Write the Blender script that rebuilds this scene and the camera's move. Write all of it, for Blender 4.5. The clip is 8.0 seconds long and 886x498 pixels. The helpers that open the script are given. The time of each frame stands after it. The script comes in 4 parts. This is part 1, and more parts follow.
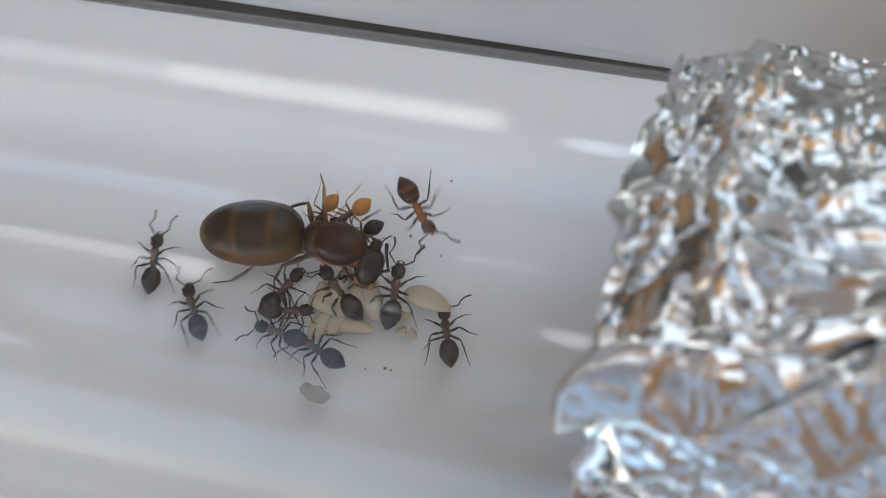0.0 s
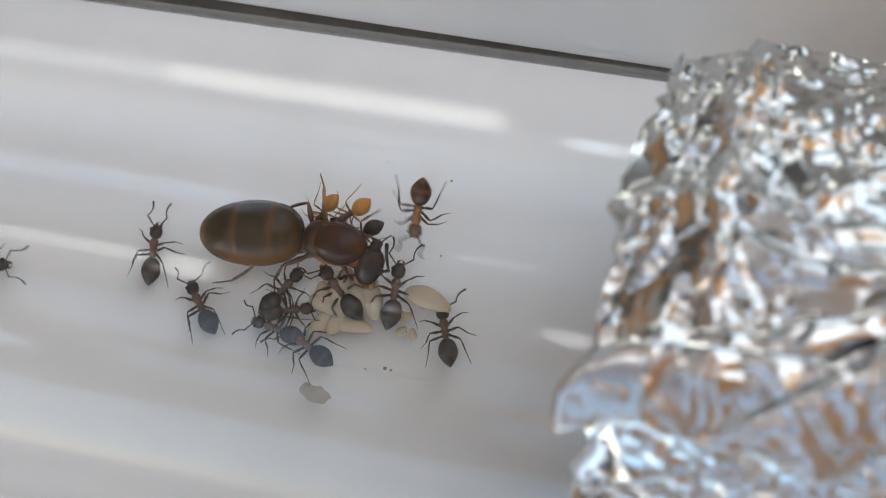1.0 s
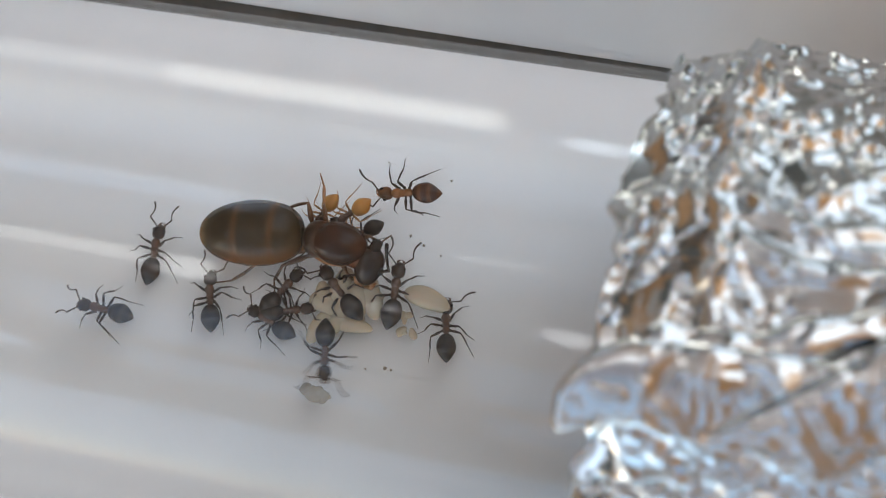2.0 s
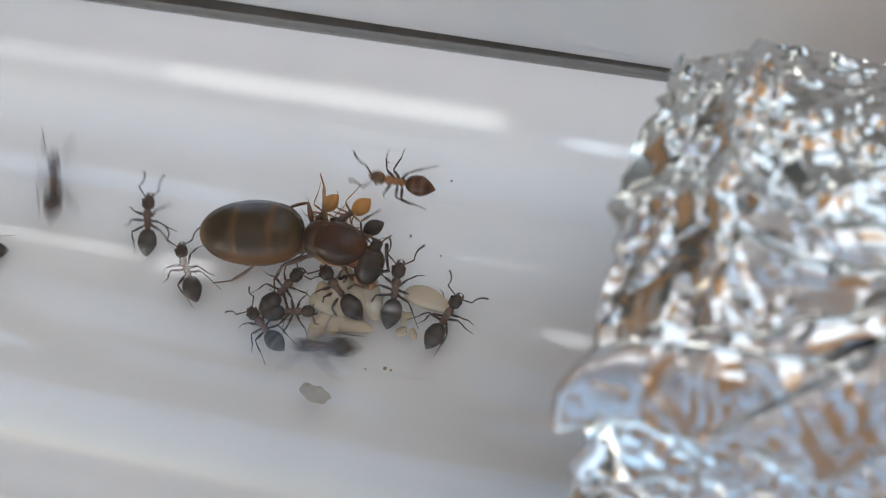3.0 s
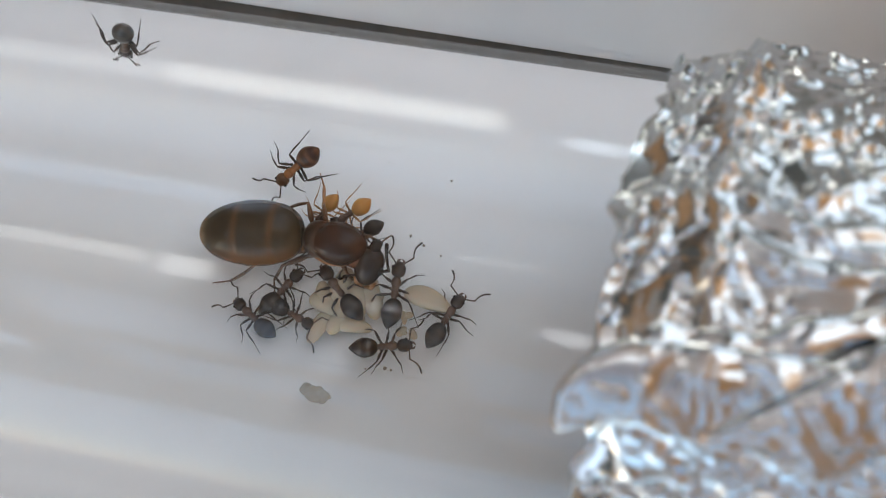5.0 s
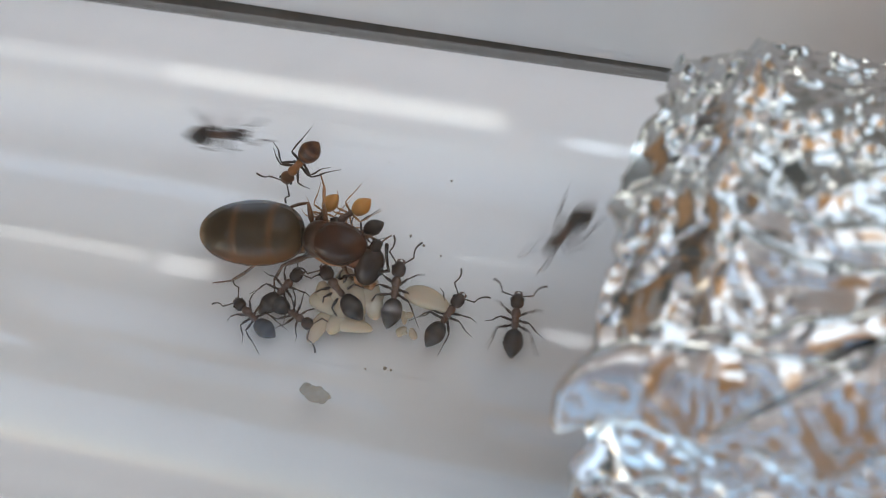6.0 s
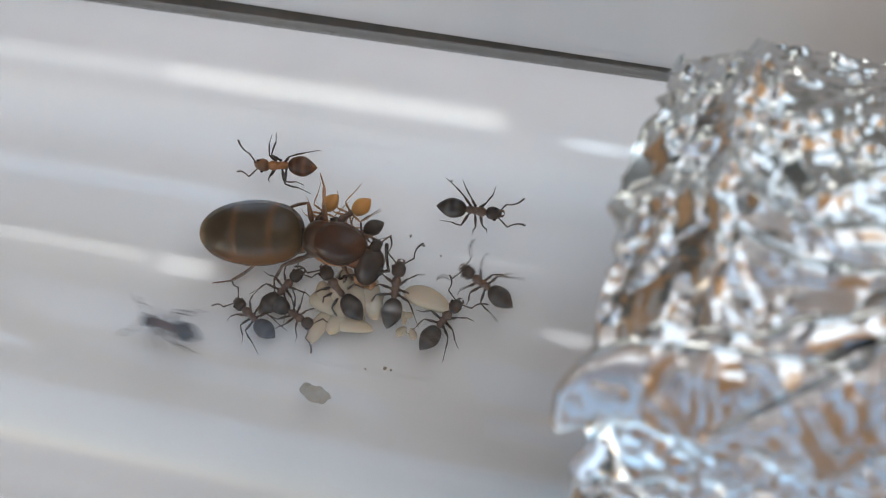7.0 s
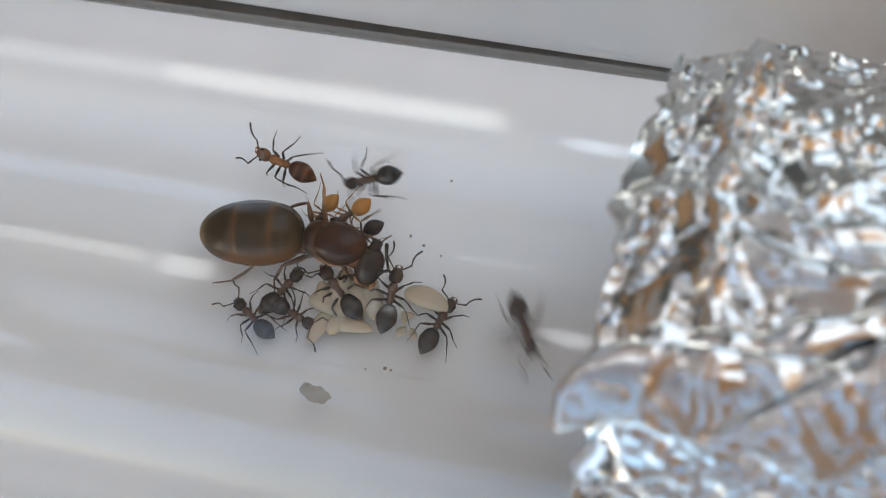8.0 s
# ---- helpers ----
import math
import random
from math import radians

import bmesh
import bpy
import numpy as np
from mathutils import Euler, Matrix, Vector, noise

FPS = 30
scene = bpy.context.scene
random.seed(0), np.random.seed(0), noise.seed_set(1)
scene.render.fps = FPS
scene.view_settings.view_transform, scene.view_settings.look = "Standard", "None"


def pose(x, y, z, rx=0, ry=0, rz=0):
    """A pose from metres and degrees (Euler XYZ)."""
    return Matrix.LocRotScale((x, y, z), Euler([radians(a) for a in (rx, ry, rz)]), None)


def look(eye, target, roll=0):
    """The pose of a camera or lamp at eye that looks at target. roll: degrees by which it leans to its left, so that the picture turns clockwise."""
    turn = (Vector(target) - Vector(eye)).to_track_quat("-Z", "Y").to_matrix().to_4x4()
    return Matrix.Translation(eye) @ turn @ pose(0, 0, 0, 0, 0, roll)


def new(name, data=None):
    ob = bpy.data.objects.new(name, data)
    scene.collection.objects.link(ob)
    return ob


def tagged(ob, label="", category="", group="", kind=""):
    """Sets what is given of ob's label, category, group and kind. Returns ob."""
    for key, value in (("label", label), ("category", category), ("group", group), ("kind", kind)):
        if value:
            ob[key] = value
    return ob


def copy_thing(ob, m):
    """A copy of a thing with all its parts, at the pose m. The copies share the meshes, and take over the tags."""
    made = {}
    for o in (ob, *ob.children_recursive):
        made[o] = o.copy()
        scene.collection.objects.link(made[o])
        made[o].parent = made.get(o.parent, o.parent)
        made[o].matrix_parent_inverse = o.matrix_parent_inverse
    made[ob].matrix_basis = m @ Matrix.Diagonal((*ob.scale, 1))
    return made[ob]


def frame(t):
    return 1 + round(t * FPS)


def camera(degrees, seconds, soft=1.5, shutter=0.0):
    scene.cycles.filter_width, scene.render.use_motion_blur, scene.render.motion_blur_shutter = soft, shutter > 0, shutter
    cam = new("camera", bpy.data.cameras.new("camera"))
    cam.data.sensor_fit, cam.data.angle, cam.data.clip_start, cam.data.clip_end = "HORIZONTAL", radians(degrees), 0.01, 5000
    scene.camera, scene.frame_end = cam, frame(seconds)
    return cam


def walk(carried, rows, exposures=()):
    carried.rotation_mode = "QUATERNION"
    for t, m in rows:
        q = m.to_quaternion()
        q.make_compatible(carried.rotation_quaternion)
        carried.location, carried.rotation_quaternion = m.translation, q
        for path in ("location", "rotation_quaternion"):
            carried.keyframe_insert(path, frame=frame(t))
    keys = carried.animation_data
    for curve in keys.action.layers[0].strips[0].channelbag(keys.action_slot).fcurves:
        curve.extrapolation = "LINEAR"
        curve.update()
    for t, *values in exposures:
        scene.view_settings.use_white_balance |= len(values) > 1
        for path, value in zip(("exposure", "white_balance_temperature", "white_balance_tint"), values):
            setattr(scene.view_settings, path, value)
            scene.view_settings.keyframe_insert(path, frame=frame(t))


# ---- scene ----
MM = 0.001
TUBE_OUT, TUBE_IN = 10.0 * MM, 9.75 * MM      # radii of the glass tube
AXIS = 10.0 * MM                              # height of the tube's axis over the table

# ---- camera: stands still, close over the tube, focused on the ants ----
EYE = pose(0.0, 0.00021, 0.05718, 4.59, 10.31, 10.32)
cam = camera(38, 8.0, soft=0.9, shutter=0.65)
cam.data.dof.use_dof = True
cam.data.dof.focus_distance = 0.0560
cam.data.dof.aperture_fstop = 74.0
# the exposure and tint settle within the first second
walk(cam, [(0.0, EYE), (8.0, EYE)], [(0.0, 0.83, 6230, 10), (0.5, 0.91, 6510, 10), (1.6, 0.90, 6460, 10), (3.0, 0.91, 6370, 10), (8.0, 0.91, 6370, 10)])

# ---- light: unseen windows on both long sides, added roof and ceiling glows, low sun ----
world = bpy.data.worlds.new("sky")
scene.world = world
world.use_nodes = True
wn = world.node_tree
sky = wn.nodes.new("ShaderNodeTexSky")
sky.sky_type, sky.sun_disc = "NISHITA", False
sky.sun_elevation, sky.sun_rotation = radians(15), radians(238)
wn.nodes["Background"].inputs["Strength"].default_value = 0.12
wn.links.new(sky.outputs[0], wn.nodes["Background"].inputs["Color"])


def area_lamp(name, place, turn, sx, sy, radiance, colour):
    data = bpy.data.lights.new(name, "AREA")
    data.shape, data.size, data.size_y, data.color = "RECTANGLE", sx, sy, colour
    data.energy = radiance * sx * sy * math.pi
    lamp = new(name, data)
    lamp.matrix_world = pose(*place, *turn)
    return lamp


ROOM = dict(x0=-2.2, x1=2.2, y0=-1.7, y1=1.7, z0=-0.75, z1=1.75)
# the high window on the far side
area_lamp("window_daylight", (1.08, 1.69, 0.98), (-90, 0, 0), 2.0, 1.34, 0.84, (0.93, 0.97, 1.0))
# blue near window and roof panes, unseen and added; the brighter west column is fill
area_lamp("window_daylight", (-0.45, -1.69, 0.51), (90, 0, 0), 3.1, 1.18, 0.72, (0.55, 0.77, 1.0))
for px0, px1, glow in ((-1.95, -1.25, 1.25), (-1.05, -0.50, 0.43), (-0.30, 0.10, 0.43)):
    for py0, py1 in ((-1.68, -1.20), (-1.03, -0.44)):
        area_lamp("roof_daylight", ((px0 + px1) / 2, (py0 + py1) / 2, 1.76), (0, 0, 0), px1 - px0, py1 - py0, glow, (0.62, 0.79, 1.0))
area_lamp("roof_daylight", (-1.20, 1.08, 1.76), (0, 0, 0), 0.98, 0.30, 0.85, (0.62, 0.79, 1.0))
area_lamp("roof_daylight", (1.275, -1.225, 1.76), (0, 0, 0), 1.43, 0.90, 0.28, (0.62, 0.79, 1.0))
# extra blue panel, unseen, added for the flap's reflection
area_lamp("roof_daylight", (0.20, -0.06, 1.76), (0, 0, 0), 0.50, 0.15, 0.42, (0.62, 0.79, 1.0))
# unseen bright roof panel, added to fill the table and the upper foil
area_lamp("roof_daylight", (1.10, 0.80, 1.76), (0, 0, 0), 1.78, 0.98, 1.3, (0.90, 0.96, 1.0))
# the low panes on the far side
area_lamp("pane_daylight", (-0.525, 1.69, 0.04), (-90, 0, 0), 0.49, 0.34, 3.1, (1.0, 0.98, 0.93))
area_lamp("pane_daylight", (-1.035, 1.69, 0.04), (-90, 0, 0), 0.52, 0.30, 1.4, (0.92, 0.95, 1.0))
area_lamp("pane_daylight", (-0.145, 1.69, 0.245), (-90, 0, 0), 0.09, 0.14, 5.0, (0.80, 0.90, 1.0))
# unseen lamps over the table, placed for the streaks they leave on the glass
area_lamp("ceiling_glow", (-0.915, 0.085, 1.70), (0, 0, 0), 0.33, 0.160, 1.7, (1.0, 0.98, 0.95))
area_lamp("ceiling_glow", (-0.690, 0.045, 1.70), (0, 0, 0), 0.080, 0.240, 3.0, (1.0, 0.99, 0.97))
area_lamp("ceiling_glow", (-1.36, 0.118, 1.70), (0, 0, 0), 0.54, 0.085, 2.0, (1.0, 0.98, 0.95))
area_lamp("ceiling_glow", (-0.14, 0.0, 1.70), (0, 0, 0), 0.06, 0.16, 3.2, (0.95, 0.97, 1.0))
# unseen lamp added for the pale spot over one ant's gaster
area_lamp("ceiling_glow", (-0.40, -0.02, 1.70), (0, 0, 0), 0.05, 0.08, 1.6, (0.95, 0.97, 1.0))
area_lamp("ceiling_glow", (-0.28, 0.755, 1.70), (0, 0, 0), 0.12, 0.03, 3.2, (1.0, 1.0, 1.0))
# orange fill with no known lamp behind it, added to warm the foil
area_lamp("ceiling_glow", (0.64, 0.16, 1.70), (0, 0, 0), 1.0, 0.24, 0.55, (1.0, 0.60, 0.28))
# low sun that falls in on the wooden wall
sun_data = bpy.data.lights.new("sun", "SUN")
sun_data.energy, sun_data.angle, sun_data.color = 4.0, radians(0.5), (1.0, 0.93, 0.82)
sun = new("sun", sun_data)
sun.matrix_world = look((-3.2, -2.0, 1.0), (0, 0, 0))


# ---- materials ----
def material(name):
    mat = bpy.data.materials.new(name)
    mat.use_nodes = True
    nt = mat.node_tree
    return mat, nt, nt.nodes["Principled BSDF"]


def mottled(name, dark, light, rough=0.5, scale=400.0, detail=6.0, bump=0.0, bump_scale=None, metal=0.0, spec=0.5, coat=0.0, subsurface=0.0):
    """Two colours mixed by noise at two sizes, with fine relief."""
    mat, nt, bsdf = material(name)
    coord = nt.nodes.new("ShaderNodeTexCoord")
    n1 = nt.nodes.new("ShaderNodeTexNoise")
    n1.inputs["Scale"].default_value, n1.inputs["Detail"].default_value = scale, detail
    n2 = nt.nodes.new("ShaderNodeTexNoise")
    n2.inputs["Scale"].default_value, n2.inputs["Detail"].default_value = scale * 6.3, 3.0
    nt.links.new(coord.outputs["Object"], n1.inputs["Vector"])
    nt.links.new(coord.outputs["Object"], n2.inputs["Vector"])
    add = nt.nodes.new("ShaderNodeMath")
    add.operation = "MULTIPLY_ADD"
    add.inputs[1].default_value = 0.35
    nt.links.new(n2.outputs["Fac"], add.inputs[0])
    nt.links.new(n1.outputs["Fac"], add.inputs[2])
    ramp = nt.nodes.new("ShaderNodeValToRGB")
    ramp.color_ramp.elements[0].position, ramp.color_ramp.elements[1].position = 0.45, 0.9
    ramp.color_ramp.elements[0].color, ramp.color_ramp.elements[1].color = (*dark, 1), (*light, 1)
    nt.links.new(add.outputs[0], ramp.inputs[0])
    nt.links.new(ramp.outputs[0], bsdf.inputs["Base Color"])
    bsdf.inputs["Roughness"].default_value, bsdf.inputs["Metallic"].default_value = rough, metal
    bsdf.inputs["Specular IOR Level"].default_value = spec
    bsdf.inputs["Coat Weight"].default_value = coat
    if subsurface:
        bsdf.inputs["Subsurface Weight"].default_value = subsurface
        bsdf.inputs["Subsurface Radius"].default_value = (0.0008, 0.0005, 0.0003)
        bsdf.inputs["Subsurface Scale"].default_value = 1.0
    if bump:
        b = nt.nodes.new("ShaderNodeBump")
        b.inputs["Strength"].default_value, b.inputs["Distance"].default_value = bump, 0.00003
        n3 = nt.nodes.new("ShaderNodeTexNoise")
        n3.inputs["Scale"].default_value = bump_scale or scale * 8
        nt.links.new(coord.outputs["Object"], n3.inputs["Vector"])
        nt.links.new(n3.outputs["Fac"], b.inputs["Height"])
        nt.links.new(b.outputs[0], bsdf.inputs["Normal"])
    return mat


def banded(name, plates, edges, period, width, rough, offset=0.0, subsurface=0.0, scale=900.0, slant=0.0):
    """Chitin plates along the body's length, with paler seams at even steps."""
    mat = mottled(name, plates[0], plates[1], rough, scale, bump=0.05, bump_scale=scale * 2, subsurface=subsurface)
    nt = mat.node_tree
    bsdf = nt.nodes["Principled BSDF"]
    base = bsdf.inputs["Base Color"].links[0].from_socket
    coord = nt.nodes.new("ShaderNodeTexCoord")
    sep = nt.nodes.new("ShaderNodeSeparateXYZ")
    nt.links.new(coord.outputs["Object"], sep.inputs[0])
    y2 = nt.nodes.new("ShaderNodeMath")          # seams bow slightly across the back
    y2.operation = "MULTIPLY"
    nt.links.new(sep.outputs["Y"], y2.inputs[0])
    nt.links.new(sep.outputs["Y"], y2.inputs[1])
    bow = nt.nodes.new("ShaderNodeMath")
    bow.operation = "MULTIPLY_ADD"
    bow.inputs[1].default_value = 40.0
    nt.links.new(y2.outputs[0], bow.inputs[0])
    lean = nt.nodes.new("ShaderNodeMath")        # and lean across it
    lean.operation = "MULTIPLY_ADD"
    lean.inputs[1].default_value = -slant
    nt.links.new(sep.outputs["Y"], lean.inputs[0])
    nt.links.new(sep.outputs["X"], lean.inputs[2])
    nt.links.new(lean.outputs[0], bow.inputs[2])
    mod = nt.nodes.new("ShaderNodeMath")
    mod.operation = "PINGPONG"
    mod.inputs[1].default_value = period / 2
    off = nt.nodes.new("ShaderNodeMath")
    off.operation = "ADD"
    off.inputs[1].default_value = offset + 10 * period
    nt.links.new(bow.outputs[0], off.inputs[0])
    nt.links.new(off.outputs[0], mod.inputs[0])
    ramp = nt.nodes.new("ShaderNodeMapRange")
    ramp.interpolation_type = "SMOOTHSTEP"
    ramp.inputs["From Min"].default_value, ramp.inputs["From Max"].default_value = 0.0, width
    ramp.inputs["To Min"].default_value, ramp.inputs["To Max"].default_value = 1.0, 0.0
    nt.links.new(mod.outputs[0], ramp.inputs["Value"])
    mix = nt.nodes.new("ShaderNodeMix")
    mix.data_type = "RGBA"
    nt.links.new(ramp.outputs["Result"], mix.inputs["Factor"])
    nt.links.new(base, mix.inputs["A"])
    mix.inputs["B"].default_value = (*edges, 1)
    nt.links.new(mix.outputs["Result"], bsdf.inputs["Base Color"])
    return mat


M_TABLE = mottled("white_tabletop", (0.82, 0.825, 0.84), (0.88, 0.885, 0.90), 0.55, 60.0, bump=0.15, bump_scale=3000.0)
# warmer copy of the tabletop, dimmed in colour to balance brightness beyond the gap
M_TABLE_DIMMED = mottled("dimmed_tabletop", (0.60, 0.575, 0.55), (0.67, 0.645, 0.62), 0.55, 60.0, bump=0.15, bump_scale=3000.0)
M_UNSEEN_RAIL = mottled("unseen_brown_rail", (0.28, 0.25, 0.21), (0.36, 0.33, 0.28), 0.6, 40.0)
M_WALL = mottled("painted_wall", (0.50, 0.46, 0.40), (0.58, 0.54, 0.48), 0.8, 3.0)
M_DARK_WALL = mottled("wallpaper", (0.15, 0.165, 0.16), (0.21, 0.225, 0.22), 0.8, 3.0)
M_CEILING = mottled("ceiling_paint", (0.78, 0.78, 0.80), (0.84, 0.84, 0.86), 0.9, 3.0)
M_WOOD = mottled("orange_wood", (0.52, 0.30, 0.14), (0.74, 0.48, 0.26), 0.45, 5.0)
# unseen ceiling wood, toned to give orange in the foil
M_BEAM = mottled("pale_orange_beam", (0.66, 0.42, 0.19), (0.78, 0.53, 0.27), 0.5, 5.0)
M_FRAME = mottled("white_frame", (0.72, 0.72, 0.72), (0.80, 0.80, 0.80), 0.5, 10.0)
M_FOIL = mottled("aluminium_foil", (0.50, 0.51, 0.505), (0.64, 0.65, 0.64), 0.18, 500.0, metal=1.0, bump=0.15, bump_scale=1800.0)
M_GASTER = banded("dark_gaster", ((0.012, 0.009, 0.008), (0.030, 0.020, 0.015)), (0.060, 0.050, 0.041), 0.40 * MM, 0.15 * MM, 0.28, 0.14 * MM)
M_HEAD = mottled("dark_head", (0.022, 0.015, 0.012), (0.05, 0.03, 0.02), 0.3, 1500.0, bump=0.3)
M_THORAX = mottled("brown_thorax", (0.050, 0.028, 0.018), (0.120, 0.060, 0.034), 0.35, 1500.0, bump=0.3)
M_LEG = mottled("brown_leg", (0.024, 0.017, 0.013), (0.062, 0.040, 0.028), 0.35, 1500.0)
M_EYE = mottled("black_eye", (0.008, 0.008, 0.008), (0.02, 0.02, 0.02), 0.15, 5000.0)
M_CALLOW = banded("amber_gaster", ((0.34, 0.15, 0.03), (0.52, 0.27, 0.06)), (0.5, 0.3, 0.1), 0.30 * MM, 0.02 * MM, 0.3, 0.05 * MM, 0.3)
M_PALE_LEG = mottled("amber_leg", (0.25, 0.12, 0.04), (0.42, 0.22, 0.08), 0.35, 1500.0)
M_QUEEN_GASTER = banded("queen_gaster", ((0.024, 0.015, 0.006), (0.055, 0.033, 0.011)), (0.095, 0.045, 0.016), 1.76 * MM, 0.26 * MM, 0.26, 0.40 * MM, 0.0, 120.0, 0.10)
M_QUEEN = mottled("queen_thorax", (0.020, 0.008, 0.004), (0.060, 0.020, 0.007), 0.20, 700.0, bump=0.04, bump_scale=900.0)
M_QUEEN_BELLY = mottled("queen_belly", (0.20, 0.075, 0.018), (0.34, 0.14, 0.035), 0.3, 500.0, subsurface=0.3)
M_QUEEN_REAR = mottled("queen_propodeum", (0.030, 0.014, 0.007), (0.075, 0.034, 0.014), 0.3, 700.0, bump=0.04, bump_scale=900.0)
M_QUEEN_COLLAR = mottled("queen_pronotum", (0.090, 0.026, 0.009), (0.17, 0.055, 0.016), 0.25, 700.0, bump=0.04, bump_scale=900.0)
M_QUEEN_DARK_LEG = mottled("queen_dark_leg", (0.06, 0.027, 0.012), (0.16, 0.07, 0.025), 0.35, 900.0)
# reddish copies of the worker's colours imitate backlight shining through one ant
M_BACKLIT_GASTER = banded("backlit_gaster", ((0.030, 0.012, 0.007), (0.075, 0.026, 0.011)), (0.12, 0.050, 0.022), 0.40 * MM, 0.15 * MM, 0.28, 0.14 * MM)
M_BACKLIT_THORAX = mottled("backlit_thorax", (0.17, 0.062, 0.016), (0.31, 0.120, 0.030), 0.35, 1500.0, bump=0.3)
M_BACKLIT_HEAD = mottled("backlit_head", (0.070, 0.030, 0.012), (0.170, 0.070, 0.022), 0.3, 1500.0, bump=0.3)
# dark colour that stands in for the darkness along the glass edge
M_EDGE_STRIP = mottled("brown_edge_strip", (0.045, 0.038, 0.029), (0.090, 0.076, 0.058), 0.6, 300.0)
M_QUEEN_HEAD = mottled("queen_head", (0.016, 0.009, 0.006), (0.036, 0.019, 0.011), 0.16, 700.0, bump=0.04, bump_scale=900.0)
M_QUEEN_LEG = mottled("queen_leg", (0.20, 0.08, 0.025), (0.36, 0.16, 0.05), 0.35, 900.0)
M_BROOD = mottled("cream_larva", (0.38, 0.315, 0.22), (0.47, 0.40, 0.295), 0.45, 500.0, bump=0.1, subsurface=0.6)
M_REFUSE = mottled("tan_refuse", (0.29, 0.252, 0.192), (0.39, 0.348, 0.28), 0.8, 2500.0, bump=0.2)
M_GRIT = mottled("dark_grit", (0.20, 0.17, 0.13), (0.35, 0.30, 0.24), 0.8, 2500.0, bump=0.5)

def pale_rear(mat, start, end, colour, share):
    """Let the plates pale along x from start to end."""
    nt = mat.node_tree
    bsdf = nt.nodes["Principled BSDF"]
    base = bsdf.inputs["Base Color"].links[0].from_socket
    coord = nt.nodes.new("ShaderNodeTexCoord")
    sep = nt.nodes.new("ShaderNodeSeparateXYZ")
    nt.links.new(coord.outputs["Object"], sep.inputs[0])
    fade = nt.nodes.new("ShaderNodeMapRange")
    fade.interpolation_type = "SMOOTHSTEP"
    fade.inputs["From Min"].default_value, fade.inputs["From Max"].default_value = start, end
    fade.inputs["To Min"].default_value, fade.inputs["To Max"].default_value = 0.0, share
    nt.links.new(sep.outputs["X"], fade.inputs["Value"])
    mix = nt.nodes.new("ShaderNodeMix")
    mix.data_type = "RGBA"
    nt.links.new(fade.outputs["Result"], mix.inputs["Factor"])
    nt.links.new(base, mix.inputs["A"])
    mix.inputs["B"].default_value = (*colour, 1)
    nt.links.new(mix.outputs["Result"], bsdf.inputs["Base Color"])


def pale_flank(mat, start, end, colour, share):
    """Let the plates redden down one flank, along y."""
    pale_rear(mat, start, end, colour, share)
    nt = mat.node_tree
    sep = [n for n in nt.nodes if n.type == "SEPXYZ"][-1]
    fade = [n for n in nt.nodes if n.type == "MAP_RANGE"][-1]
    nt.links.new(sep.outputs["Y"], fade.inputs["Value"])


# amber of the translucent flank and rear tip, painted instead of shining through
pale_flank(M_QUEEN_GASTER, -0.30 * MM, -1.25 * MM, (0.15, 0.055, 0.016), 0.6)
pale_rear(M_QUEEN_GASTER, -1.75 * MM, -2.5 * MM, (0.22, 0.135, 0.042), 0.85)


for plain in (M_GASTER, M_BACKLIT_GASTER, M_HEAD):
    plain.node_tree.nodes["Principled BSDF"].inputs["Specular IOR Level"].default_value = 0.32


for plain in (M_QUEEN_GASTER, M_QUEEN, M_QUEEN_REAR, M_QUEEN_HEAD):
    plain.node_tree.nodes["Principled BSDF"].inputs["Specular IOR Level"].default_value = 0.2


